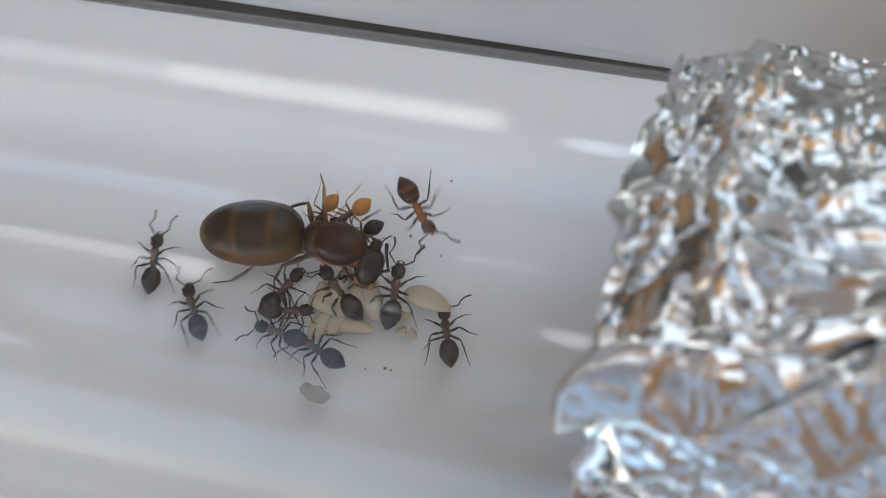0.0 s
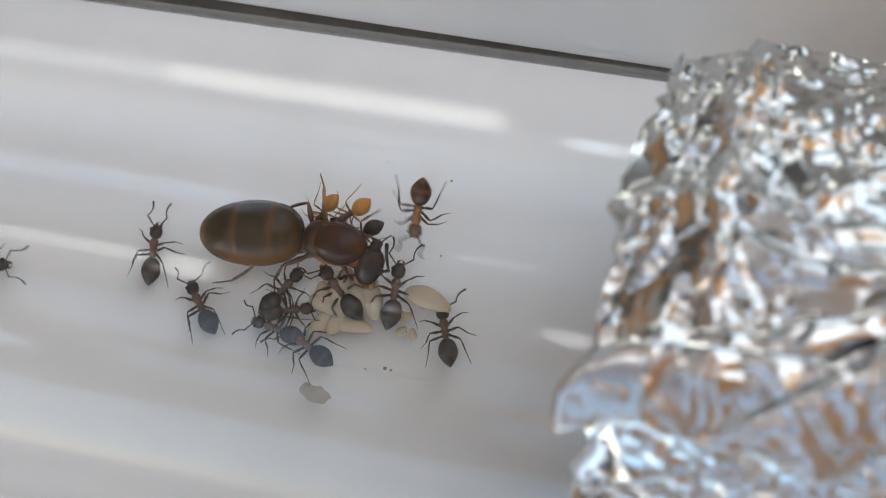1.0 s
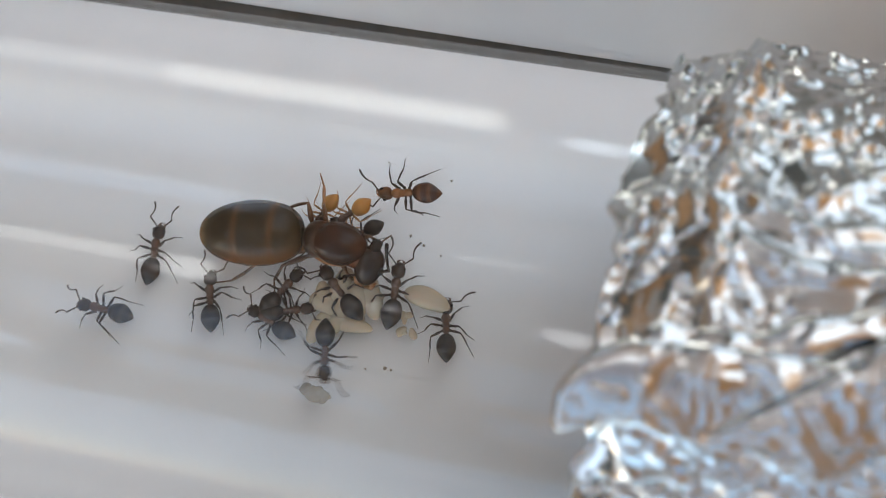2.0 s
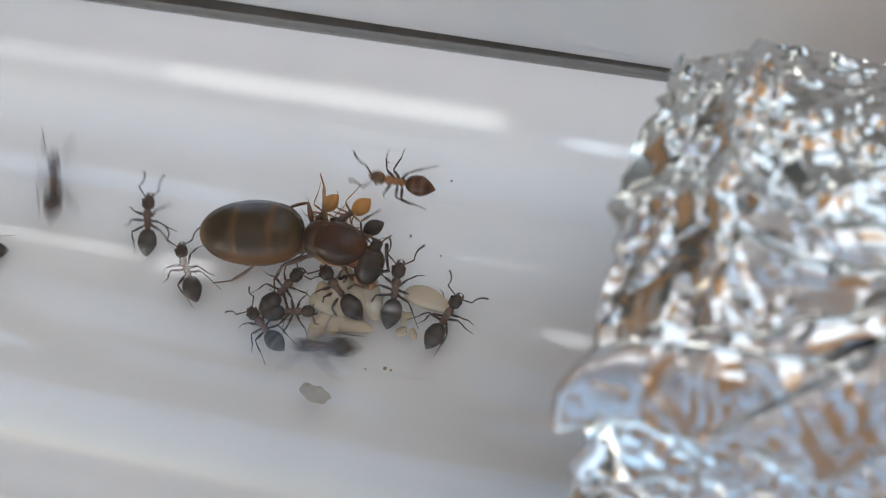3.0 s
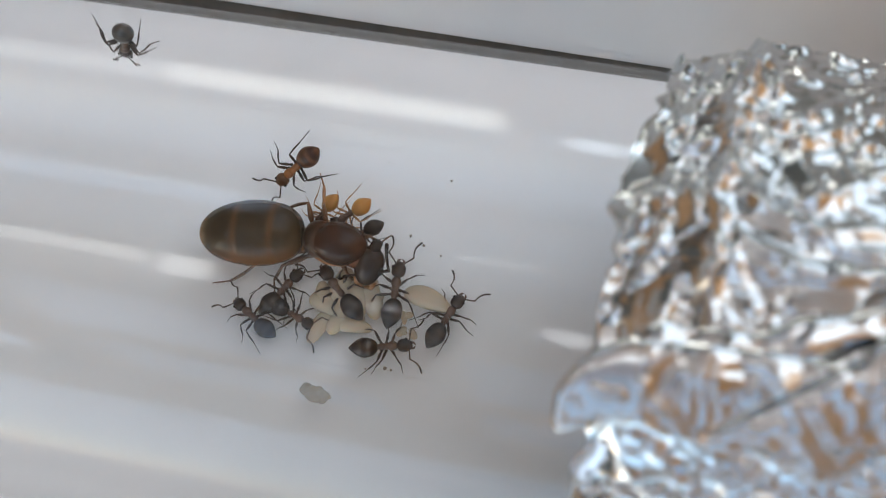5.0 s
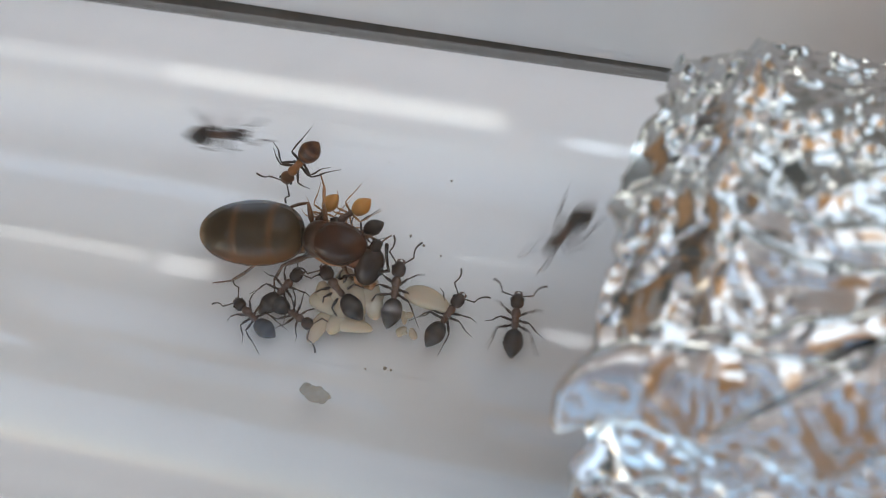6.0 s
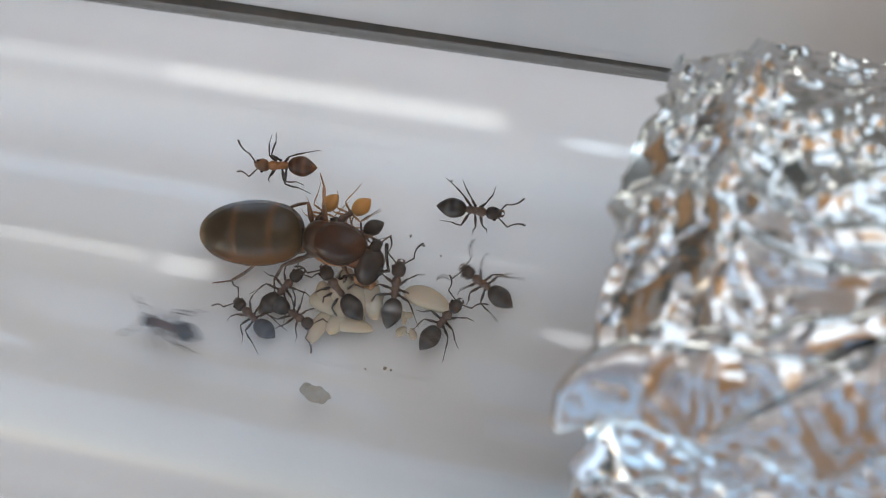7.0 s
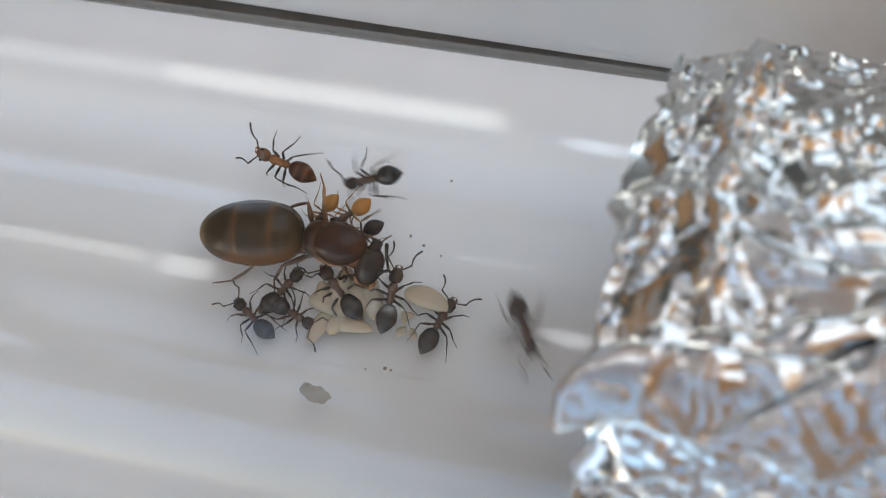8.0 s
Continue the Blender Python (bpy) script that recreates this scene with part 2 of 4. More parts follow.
def thin_glass(name):
    """Thin clear glass: lets light straight through, with a gloss that grows towards grazing."""
    mat, nt, bsdf = material(name)
    nt.nodes.remove(bsdf)
    clear = nt.nodes.new("ShaderNodeBsdfTransparent")
    clear.inputs["Color"].default_value = (0.996, 0.998, 0.998, 1)
    gloss = nt.nodes.new("ShaderNodeBsdfGlossy")
    # faint drawn lines and scratches along the tube soften what it mirrors
    coord = nt.nodes.new("ShaderNodeTexCoord")
    along = nt.nodes.new("ShaderNodeMapping")
    along.inputs["Scale"].default_value = (60.0, 1400.0, 1400.0)
    drawn = nt.nodes.new("ShaderNodeTexNoise")
    drawn.inputs["Scale"].default_value, drawn.inputs["Detail"].default_value = 1.0, 4.0
    blur = nt.nodes.new("ShaderNodeMapRange")
    blur.inputs["From Min"].default_value, blur.inputs["From Max"].default_value = 0.35, 0.7
    blur.inputs["To Min"].default_value, blur.inputs["To Max"].default_value = 0.022, 0.10
    nt.links.new(coord.outputs["Object"], along.inputs["Vector"])
    nt.links.new(along.outputs[0], drawn.inputs["Vector"])
    nt.links.new(drawn.outputs["Fac"], blur.inputs["Value"])
    # rougher gloss on the lower half, to blur the streaks its back wall mirrors
    sep = nt.nodes.new("ShaderNodeSeparateXYZ")
    lower_blur = nt.nodes.new("ShaderNodeMapRange")
    lower_blur.interpolation_type = "SMOOTHSTEP"
    lower_blur.inputs["From Min"].default_value, lower_blur.inputs["From Max"].default_value = 9.0 * MM, 6.5 * MM
    lower_blur.inputs["To Min"].default_value, lower_blur.inputs["To Max"].default_value = 0.0, 0.20
    total = nt.nodes.new("ShaderNodeMath")
    nt.links.new(coord.outputs["Object"], sep.inputs[0])
    nt.links.new(sep.outputs["Z"], lower_blur.inputs["Value"])
    nt.links.new(blur.outputs["Result"], total.inputs[0])
    nt.links.new(lower_blur.outputs["Result"], total.inputs[1])
    nt.links.new(total.outputs[0], gloss.inputs["Roughness"])
    facing = nt.nodes.new("ShaderNodeLayerWeight")
    facing.inputs["Blend"].default_value = 0.5
    power = nt.nodes.new("ShaderNodeMath")
    power.operation = "POWER"
    power.inputs[1].default_value = 5.0
    share = nt.nodes.new("ShaderNodeMath")
    share.operation = "MULTIPLY_ADD"
    share.inputs[1].default_value, share.inputs[2].default_value = 0.24, 0.027
    mix = nt.nodes.new("ShaderNodeMixShader")
    nt.links.new(facing.outputs["Facing"], power.inputs[0])
    nt.links.new(power.outputs[0], share.inputs[0])
    nt.links.new(share.outputs[0], mix.inputs["Fac"])
    nt.links.new(clear.outputs[0], mix.inputs[1])
    nt.links.new(gloss.outputs[0], mix.inputs[2])
    nt.links.new(mix.outputs[0], nt.nodes["Material Output"].inputs["Surface"])
    return mat


M_GLASS = thin_glass("clear_glass")


# ---- mesh helpers ----
def mesh_of(bm, mat, name, smooth=True):
    me = bpy.data.meshes.new(name)
    bmesh.ops.recalc_face_normals(bm, faces=bm.faces)
    bm.to_mesh(me)
    bm.free()
    me.materials.append(mat)
    if smooth:
        me.shade_smooth()
    return me


def part(name, bm, mat, parent, label="", at=None, smooth=True):
    ob = new(name, mesh_of(bm, mat, name, smooth))
    ob.parent = parent
    if at is not None:
        ob.matrix_basis = at
    return tagged(ob, label)


def thing(name, label, category, group="", kind=""):
    return tagged(new(name), label, category, group, kind)


def box(x0, x1, y0, y1, z0, z1, bevel=0.0):
    bm = bmesh.new()
    bmesh.ops.create_cube(bm, size=1.0)
    for v in bm.verts:
        v.co = ((x0 + x1) / 2 + v.co.x * (x1 - x0), (y0 + y1) / 2 + v.co.y * (y1 - y0), (z0 + z1) / 2 + v.co.z * (z1 - z0))
    if bevel:
        bmesh.ops.bevel(bm, geom=bm.edges[:], offset=bevel, segments=2, affect="EDGES")
    return bm


def blob(bm, centre, radii, shape=None, rings=14, segs=18, turn=None):
    """An ellipsoid along x whose cross-section can be shaped: shape(s), s from -1 (rear) to 1 (front)."""
    rows = []
    for i in range(rings + 1):
        s = -math.cos(math.pi * i / rings)
        r = math.sin(math.pi * i / rings) * (shape(s) if shape else 1.0)
        row = []
        for j in range(segs):
            a = 2 * math.pi * j / segs
            p = Vector((s * radii[0], r * radii[1] * math.cos(a), r * radii[2] * math.sin(a)))
            if turn:
                p = turn @ p
            row.append(bm.verts.new(p + Vector(centre)))
            if i in (0, rings):
                break
        rows.append(row)
    for a, b in zip(rows, rows[1:]):
        for j in range(segs):
            k = (j + 1) % segs
            quad = [a[j % len(a)], a[k % len(a)], b[k % len(b)], b[j % len(b)]]
            quad = [v for n, v in enumerate(quad) if v not in quad[:n]]
            if len(quad) > 2:
                bm.faces.new(quad)


def rod(bm, points, radii, segs=7):
    """A tapered, jointed rod through the points."""
    pts = [Vector(p) for p in points]
    rows = []
    for i, p in enumerate(pts):
        d = (pts[min(i + 1, len(pts) - 1)] - pts[max(i - 1, 0)]).normalized()
        side = d.cross(Vector((0.13, 0.21, 1))).normalized()
        up = side.cross(d)
        rows.append([bm.verts.new(p + radii[i] * (math.cos(2 * math.pi * j / segs) * side + math.sin(2 * math.pi * j / segs) * up)) for j in range(segs)])
    for a, b in zip(rows, rows[1:]):
        for j in range(segs):
            bm.faces.new((a[j], a[(j + 1) % segs], b[(j + 1) % segs], b[j]))
    bm.faces.new(rows[0][::-1])
    bm.faces.new(rows[-1])


def grid_mesh(pts):
    """A sheet from a (rows, columns, 3) array."""
    n, m, _ = pts.shape
    idx = np.arange(n * m).reshape(n, m)
    faces = np.stack([idx[:-1, :-1], idx[1:, :-1], idx[1:, 1:], idx[:-1, 1:]], -1).reshape(-1, 4)
    return pts.reshape(-1, 3), faces


def on_glass(x, around, heading, lift=0.0):
    """A pose on the tube's inner wall: mm along it, degrees up the wall from its lowest line, heading in the wall's plane."""
    return Matrix.Translation((0, 0, AXIS)) @ pose(0, 0, 0, around) @ pose(x * MM, 0, -TUBE_IN + lift * MM, 0, 0, heading)

# ---- the unseen room round the table, coloured for what foil and glass mirror ----
def structure(name, bm, mat, label, smooth=False):
    ob = new(name, mesh_of(bm, mat, name, smooth))
    return tagged(ob, label, name.split("_")[0], kind="structure")


def build_room():
    r = ROOM
    x0, x1, y0, y1, z0, z1 = (r[k] for k in ("x0", "x1", "y0", "y1", "z0", "z1"))
    structure("floor", box(x0 - .1, x1 + .1, y0 - .1, y1 + .1, z0 - .1, z0), M_WOOD, "warm orange wooden floor of the room")
    # ceiling, with openings for the added roof panels and orange beams between them
    for k, b in enumerate(((x0 - .1, -2.0, y0 - .1, y1 + .1), (2.00, x1 + .1, y0 - .1, y1 + .1), (-2.0, 2.0, y0 - .1, y0 + .01), (-1.24, -1.06, y0 + .01, -0.44), (-0.49, -0.31, y0 + .01, -0.44), (0.12, 0.45, y0 + .01, -0.13),
                           (-2.0, -1.24, -1.19, -1.04), (-1.06, -0.49, -1.19, -1.04), (-0.31, 0.12, -1.19, -1.04),
                           (0.45, 0.55, y0 + .01, -0.13), (0.55, 2.0, -0.76, -0.13), (-2.0, -0.05, -0.44, 0.90), (-0.05, 0.12, 0.02, 0.90), (0.45, 2.0, -0.13, 0.02), (0.12, 2.0, 0.02, 0.30),
                           (-1.70, -0.70, 0.90, 0.93), (-2.0, -1.70, 0.90, 1.24), (-0.70, 0.12, 0.90, 1.24), (-2.0, 0.12, 1.24, y1 + .1),
                           (0.12, 0.20, 0.30, y1 + .1), (0.20, 2.00, 1.30, y1 + .1))):
        structure("ceiling_%d" % (k + 1), box(*b, z1, z1 + .1), M_CEILING if b[1] < 0.15 and b[3] > -0.43 else M_BEAM, "ceiling of paint and wood round the roof windows")
    structure("wall_west_1", box(x0 - .1, x0, y0, y1, z0, 0.80), M_WOOD, "low wall cladding in warm orange wood")
    structure("wall_west_2", box(x0 - .1, x0, y0, y1, 0.80, z1), M_DARK_WALL, "dark papered wall over wooden cladding")
    structure("wall_east", box(x1, x1 + .1, y0, y1, z0, z1), M_WOOD, "wall clad in warm orange wood")
    # near wall, with its broad window opening
    for k, b in enumerate(((x0, x1, z0, -0.09), (x0, -2.01, -0.09, z1), (1.11, x1, -0.09, z1), (-2.01, 1.11, 1.11, z1))):
        structure("wall_south_%d" % (k + 1), box(b[0], b[1], y0 - .1, y0, b[2], b[3]), M_WALL, "painted wall round the broad window")
    # far wall, with low panes and the high window
    for k, b in enumerate(((x0, x1, z0, -0.11), (x0, -0.20, 0.25, z1), (-0.20, 0.06, 0.32, z1), (0.06, x1, 1.66, z1), (2.10, x1, 0.30, 1.66),
                           (x0, -1.30, -0.11, 0.25), (-0.775, -0.77, -0.11, 0.25), (-0.275, -0.20, -0.11, 0.25), (-0.20, -0.09, -0.11, 0.17), (-0.09, x1, -0.11, 0.30))):
        structure("wall_north_%d" % (k + 1), box(b[0], b[1], y1, y1 + .1, b[2], b[3]), M_DARK_WALL, "dark papered wall with low window panes")


def build_table():
    t = thing("table", "white tabletop on which the glass tube lies", "table")
    # two boards; the added dark gap beside the tube imitates its dark glass edge
    part("board", box(-0.6, 0.6, -0.48, 11.93 * MM, -0.025, 0.0, 0.0001), M_TABLE, t)
    far_board = box(-0.6, 0.6, 12.70 * MM, 0.20, -0.025, 0.0, 0.00025)
    for v in far_board.verts:
        if v.co.y < 0.1:
            v.co.y -= 0.014 * v.co.x      # the dark gap narrows towards the foil
    part("board", far_board, M_TABLE_DIMMED, t, "same white tabletop beyond the gap, its colour dimmed")
    # dark strip in the gap, in place of the glass edge's darkness
    part("joint_seal", box(-0.59, 0.59, 10.3 * MM, 21 * MM, -0.0072, -0.0009, 0.0), M_EDGE_STRIP, t, "dark brown strip added for the tube's dark edge")
    # unseen rail, added to block low light and tint the tube's mirrored edge
    part("rim", box(-0.6, 0.6, 0.045, 0.050, 0.0, 0.0125, 0.001), M_UNSEEN_RAIL, t, "unseen brown-grey rail added to shape the tube's reflections")
    part("apron", box(-0.54, 0.54, -0.42, 0.14, -0.06, -0.0255, 0.001), M_DARK_WALL, t)
    for sx in (-0.55, 0.55):
        for sy in (-0.43, 0.15):
            part("leg", box(sx - .025, sx + .025, sy - .025, sy + .025, -0.75, -0.025, 0.002), M_FRAME, t)


def build_unseen_light(x, y, sx, sy):
    t = thing("ceiling_light", "white ceiling light with a glowing diffuser", "ceiling light", "lights over the table")
    part("housing", box(x - sx / 2 - .01, x + sx / 2 + .01, y - sy / 2 - .01, y + sy / 2 + .01, 1.703, 1.75, 0.004), M_FRAME, t)


build_room()
build_table()
build_unseen_light(-0.915, 0.085, 0.33, 0.160)
build_unseen_light(-0.690, 0.045, 0.080, 0.240)
build_unseen_light(-1.36, 0.118, 0.54, 0.085)
build_unseen_light(-0.14, 0.0, 0.06, 0.16)
build_unseen_light(-0.40, -0.02, 0.05, 0.08)
build_unseen_light(-0.28, 0.755, 0.12, 0.03)
# housing over the added orange fill
build_unseen_light(0.64, 0.16, 1.0, 0.24)


# ---- the glass tube ----
def turned_glass(profile, closed):
    """Glass turned about the tube's axis from a profile of (x, radius) in mm."""
    segs = 256
    bm = bmesh.new()
    loops = []
    for x, rad in profile:
        if rad < 0.01:
            loops.append([bm.verts.new((x * MM, 0, AXIS))] * segs)
        else:
            loops.append([bm.verts.new((x * MM, rad * MM * math.sin(2 * math.pi * j / segs), AXIS + rad * MM * math.cos(2 * math.pi * j / segs))) for j in range(segs)])
    pairs = list(zip(loops, loops[1:])) + ([(loops[-1], loops[0])] if closed else [])
    for a, b in pairs:
        for j in range(segs):
            quad = [a[j], a[(j + 1) % segs], b[(j + 1) % segs], b[j]]
            quad = [v for n, v in enumerate(quad) if v not in quad[:n]]
            if len(quad) > 2:
                bm.faces.new(quad)
    return bm


def build_tube():
    t = thing("test_tube", "clear glass test tube lying on the white table, end in foil", "test tube")
    long_run = list(range(-80, 21, 20))
    wall = [(-90, 10)] + [(x, 10) for x in long_run] + [(22, 10), (22, 9.75)] + [(x, 9.75) for x in long_run[::-1]] + [(-90, 9.75)]
    part("glass_wall", turned_glass(wall, False), M_GLASS, t)
    # the rolled lip under the foil, and the round closed end
    lip = [(22, 9.75), (22.2, 10.0), (22.6, 10.5), (23.2, 10.7), (23.8, 10.5), (24.0, 10.0), (23.8, 9.7), (23.2, 9.75)]
    part("lip", turned_glass(lip, True), M_GLASS, t, "rolled glass lip")
    out = [(-90 - 10 * math.sin(a * math.pi / 32), 10 * math.cos(a * math.pi / 32)) for a in range(17)]
    inn = [(-90 - 9.75 * math.sin(a * math.pi / 32), 9.75 * math.cos(a * math.pi / 32)) for a in range(17)]
    part("round_end", turned_glass(out[:16] + [(-100, 0)], False), M_GLASS, t)
    part("round_end", turned_glass(inn[:16] + [(-99.75, 0)], False), M_GLASS, t)


build_tube()


# ---- crumpled foil ----
def creases(x, s, cell, amp, seed, turn=0.0, stretch=1.0):
    """Height of a crumpled sheet at (x, s) in mm: flat three-cornered facets that meet in sharp folds."""
    rng = np.random.default_rng(seed)
    # bend the lattice so that no two facets are alike
    wx, ws = x * 1.0, s * 1.0
    for k in range(3):
        f = (0.55, 1.1, 2.3)[k] / cell
        p = rng.uniform(0, 6.28, 4)
        wx, ws = wx + 0.30 * cell / (k + 1) * np.sin(f * s + 0.6 * f * x + p[0]), ws + 0.30 * cell / (k + 1) * np.sin(f * x - 0.5 * f * s + p[1])
    c, d = math.cos(turn), math.sin(turn)
    gx, gs = (c * wx - d * ws) / (cell * stretch), (d * wx + c * ws) / cell
    i, j = np.floor(gx).astype(int), np.floor(gs).astype(int)
    fx, fs = gx - i, gs - j
    n = 97
    high = rng.uniform(-1, 1, (n, n))
    flip = rng.uniform(0, 1, (n, n)) < 0.5
    h = lambda a, b: high[a % n, b % n]
    h00, h10, h01, h11 = h(i, j), h(i + 1, j), h(i, j + 1), h(i + 1, j + 1)
    one = np.where(fx + fs < 1, h00 + fx * (h10 - h00) + fs * (h01 - h00), h11 + (1 - fx) * (h01 - h11) + (1 - fs) * (h10 - h11))
    two = np.where(fx > fs, h00 + fx * (h10 - h00) + fs * (h11 - h10), h00 + fs * (h01 - h00) + fx * (h11 - h01))
    return amp * np.where(flip[i % n, j % n], one, two)


def folds(x, s, count, wide, long, slope, lean, spread, seed, span=(-4.0, 21.0, -10.0, 19.0)):
    """Height of sharp straight folds scattered over a sheet, in mm: each a ridge or valley with flat sides, that thins out at both ends.
    wide, long, slope: from and to; lean: the folds' usual direction in degrees, spread: how far they stray from it."""
    rng = np.random.default_rng(seed)
    h = np.zeros(x.shape)
    for _ in range(count):
        cx, cs = rng.uniform(span[0], span[1]), rng.uniform(span[2], span[3])
        w, half, g = rng.uniform(*wide), rng.uniform(*long) / 2, rng.uniform(*slope) * rng.choice((-1, 1))
        a = math.radians(lean + rng.uniform(-spread, spread))
        along, across = (x - cx) * math.cos(a) + (s - cs) * math.sin(a), (s - cs) * math.cos(a) - (x - cx) * math.sin(a)
        across = across + 0.10 * half * np.sin(2.2 * along / half + rng.uniform(0, 6.28))
        skew = rng.uniform(0.45, 1.0)
        side = np.where(across > 0, across / w, -across / (w * skew))
        h += g * w * np.maximum(0, 1 - side) * np.clip(1.35 * (1 - np.abs(along) / half), 0, 1)
    return h


def fold_between(x, s, p, q, wide, slope):
    """One sharp fold from p to q, with flat sides."""
    dx, ds = q[0] - p[0], q[1] - p[1]
    run = math.hypot(dx, ds)
    along, across = ((x - p[0]) * dx + (s - p[1]) * ds) / run, ((s - p[1]) * dx - (x - p[0]) * ds) / run
    past = np.maximum(0, np.maximum(-along, along - run))
    across = across + 0.05 * run * np.sin(5.0 * along / run)
    return slope * np.maximum(0, wide - np.abs(across) - 0.8 * past)


def smooth_step(a, b, v):
    u = np.clip((v - a) / (b - a), 0, 1)
    return u * u * (3 - 2 * u)


def sheet_object(name, pts, parent, label=""):
    verts, faces = grid_mesh(pts * MM + np.array([0, 0, AXIS]))
    me = bpy.data.meshes.new(name)
    me.from_pydata(verts.tolist(), [], faces.tolist())
    me.materials.append(M_FOIL)
    me.shade_smooth()
    ob = new(name, me)
    ob.parent = parent
    return tagged(ob, label)


def build_foil():
    cap = thing("foil_cap", "crumpled shiny aluminium foil wrapped round the tube's end", "foil")
    # gathered sleeve: a collar rises from the glass and runs into the wrapped body
    theta = np.radians(np.concatenate([np.arange(-178, -45, 5.0), np.arange(-45, 82, 0.26), np.arange(82, 183, 5.0)]))
    along = np.concatenate([np.arange(0, 11, 0.055), np.arange(11, 21, 0.5)])
    a, th = np.meshgrid(along, theta, indexing="ij")
    rim = -2.33 + 0.5 * smooth_step(0.5, 1.0, th) - 0.40 * np.exp(-((np.degrees(th) - 25) / 4) ** 2)
    rim = rim + creases(th * 12, th * 0 + 3.3, 0.9, 0.28, 21)
    x = rim + a
    s = th * 12.0
    collar = smooth_step(0.0, 3.2, a)
    body = smooth_step(2.5, 3.4, a)
    rad = 10.12 + 1.40 * collar + 0.06 * np.clip(x, 0, 20) + 0.75 * smooth_step(0.55, 0.80, th) * smooth_step(0, 0.5, a) * (1 - collar)
    rough = 0.25 + 0.75 * smooth_step(0.0, 0.30, a)
    # broad uneven panels, and long folds that fan out over the body
    rad = rad + rough * creases(x, s, 3.6, 0.30, 3, 0.35, 1.6)
    rad = rad + rough * body * (folds(x, s, 40, (0.7, 1.7), (3.0, 8.0), (0.08, 0.22), -18, 40, 51) + folds(x, s, 170, (0.14, 0.45), (0.9, 3.2), (0.12, 0.34), -30, 70, 52, (0, 10, -8, 12)))
    # the main folds, which run out from the knot behind the collar: both ends, width, steepness
    for p, q, w, g in (((2.11, 7.36), (4.68, 9.38), 0.45, 0.55), ((1.81, 8.14), (4.71, 11.31), 0.4, 0.4), ((1.92, 7.67), (0.63, 6.09), 0.4, 0.6),
                       ((0.63, 6.09), (1.51, 4.9), 0.35, 0.5), ((1.51, 4.9), (2.87, 4.31), 0.4, 0.5), ((2.87, 4.31), (4.9, 4.55), 0.4, 0.45),
                       ((2.39, 7.42), (2.92, 5.26), 0.45, 0.45), ((2.92, 5.26), (4.76, 6.6), 0.5, 0.4), ((1.08, 4.02), (2.57, 3.11), 0.35, 0.45),
                       ((2.57, 3.11), (5.04, 3.07), 0.35, 0.45), ((1.01, 3.49), (1.72, 1.75), 0.3, 0.5), ((0.13, 6.51), (0.96, 7.71), 0.35, -0.7),
                       ((0.01, 5.67), (0.76, 3.62), 0.3, -0.6), ((0.65, 9.4), (1.81, 8.14), 0.3, 0.6), ((3.65, 3.97), (4.98, 3.71), 0.3, 0.45),
                       ((3.63, 8.3), (4.19, 6.48), 0.4, -0.35)):
        rad = rad + rough * fold_between(x, s, p, q, w, g)
    # tight folds that run round the gathered collar
    rad = rad + rough * (1 - body) * (folds(x, s, 80, (0.35, 0.8), (1.2, 4.0), (0.35, 0.75), 84, 26, 53, (-4, 2, -10, 19))
                                      + folds(x, s, 300, (0.10, 0.30), (0.4, 1.8), (0.35, 0.85), 80, 45, 54, (-4, 2, -10, 19)))
    # the far side is crushed more finely
    rad = rad + rough * smooth_step(0.40, 0.62, th) * folds(x, s, 240, (0.14, 0.42), (0.5, 2.0), (0.35, 0.75), 10, 90, 55, (-4, 12, 4, 17))
    # fine crinkles all over
    rad = rad + rough * folds(x, s, 700, (0.06, 0.16), (0.3, 1.2), (0.15, 0.40), 0, 90, 56, (-3, 9, -8, 14))
    rad = rad - (0.42 + 0.28 * smooth_step(2.0, 5.0, x)) * smooth_step(0.30, 0.72, th)
    # the ridge where collar and body meet
    rad = rad + 0.35 * np.exp(-((a - 2.9) / 0.25) ** 2) * smooth_step(0.1, 0.25, th)
    # a tuft that stands up
    for at_x, at_th, high in ((0.85, 46.5, 1.15), (1.65, 48.5, 0.85)):
        rad = rad + high * np.exp(-np.abs((x - at_x) / 0.30) ** 1.2 - np.abs((np.degrees(th) - at_th) / 2.4) ** 1.2)
    rad = np.maximum(rad, 10.06)
    sheet_object("sleeve", np.stack([x, rad * np.sin(th), rad * np.cos(th)], -1), cap)
    # smoother flap folded over the near side
    u = np.concatenate([np.arange(0, 10.5, 0.05), np.arange(10.5, 21, 0.5)])
    w = np.concatenate([np.arange(0, 7.5, 0.05), np.arange(7.5, 18, 0.5)])
    uu, ww = np.meshgrid(u, w, indexing="ij")
    fx = -2.95 + uu + 0.9 * np.exp(-ww / 0.22) + 1.35 * smooth_step(1.9, 2.7, ww) + 0.15 * np.clip(ww - 2, 0, 3) + creases(ww, ww * 0 + 2.1, 0.7, 0.16, 33)
    top = -2.5 + 5.6 * (1 - np.exp(-np.clip(fx + 2.8, 0, 30) / 1.4)) + 3.0 * np.clip(fx - 4.0, 0, 12)
    top = top + creases(fx, fx * 0 + 1.7, 1.3, 0.5, 31)
    fth = np.radians(top) - ww / 13.0
    t13 = fth * 13
    deg = np.degrees(fth)
    frad = 12.70 + 0.05 * np.clip(fx, 0, 20) - 0.15 * np.exp(-uu / 0.15) - 0.22 * np.exp(-ww / 0.2)
    ragged = creases(fx, fx * 0 + 4.1, 0.7, 0.28, 66)
    frad = frad - 0.80 * smooth_step(2.55, 2.75, ww - 0.16 * fx + ragged)
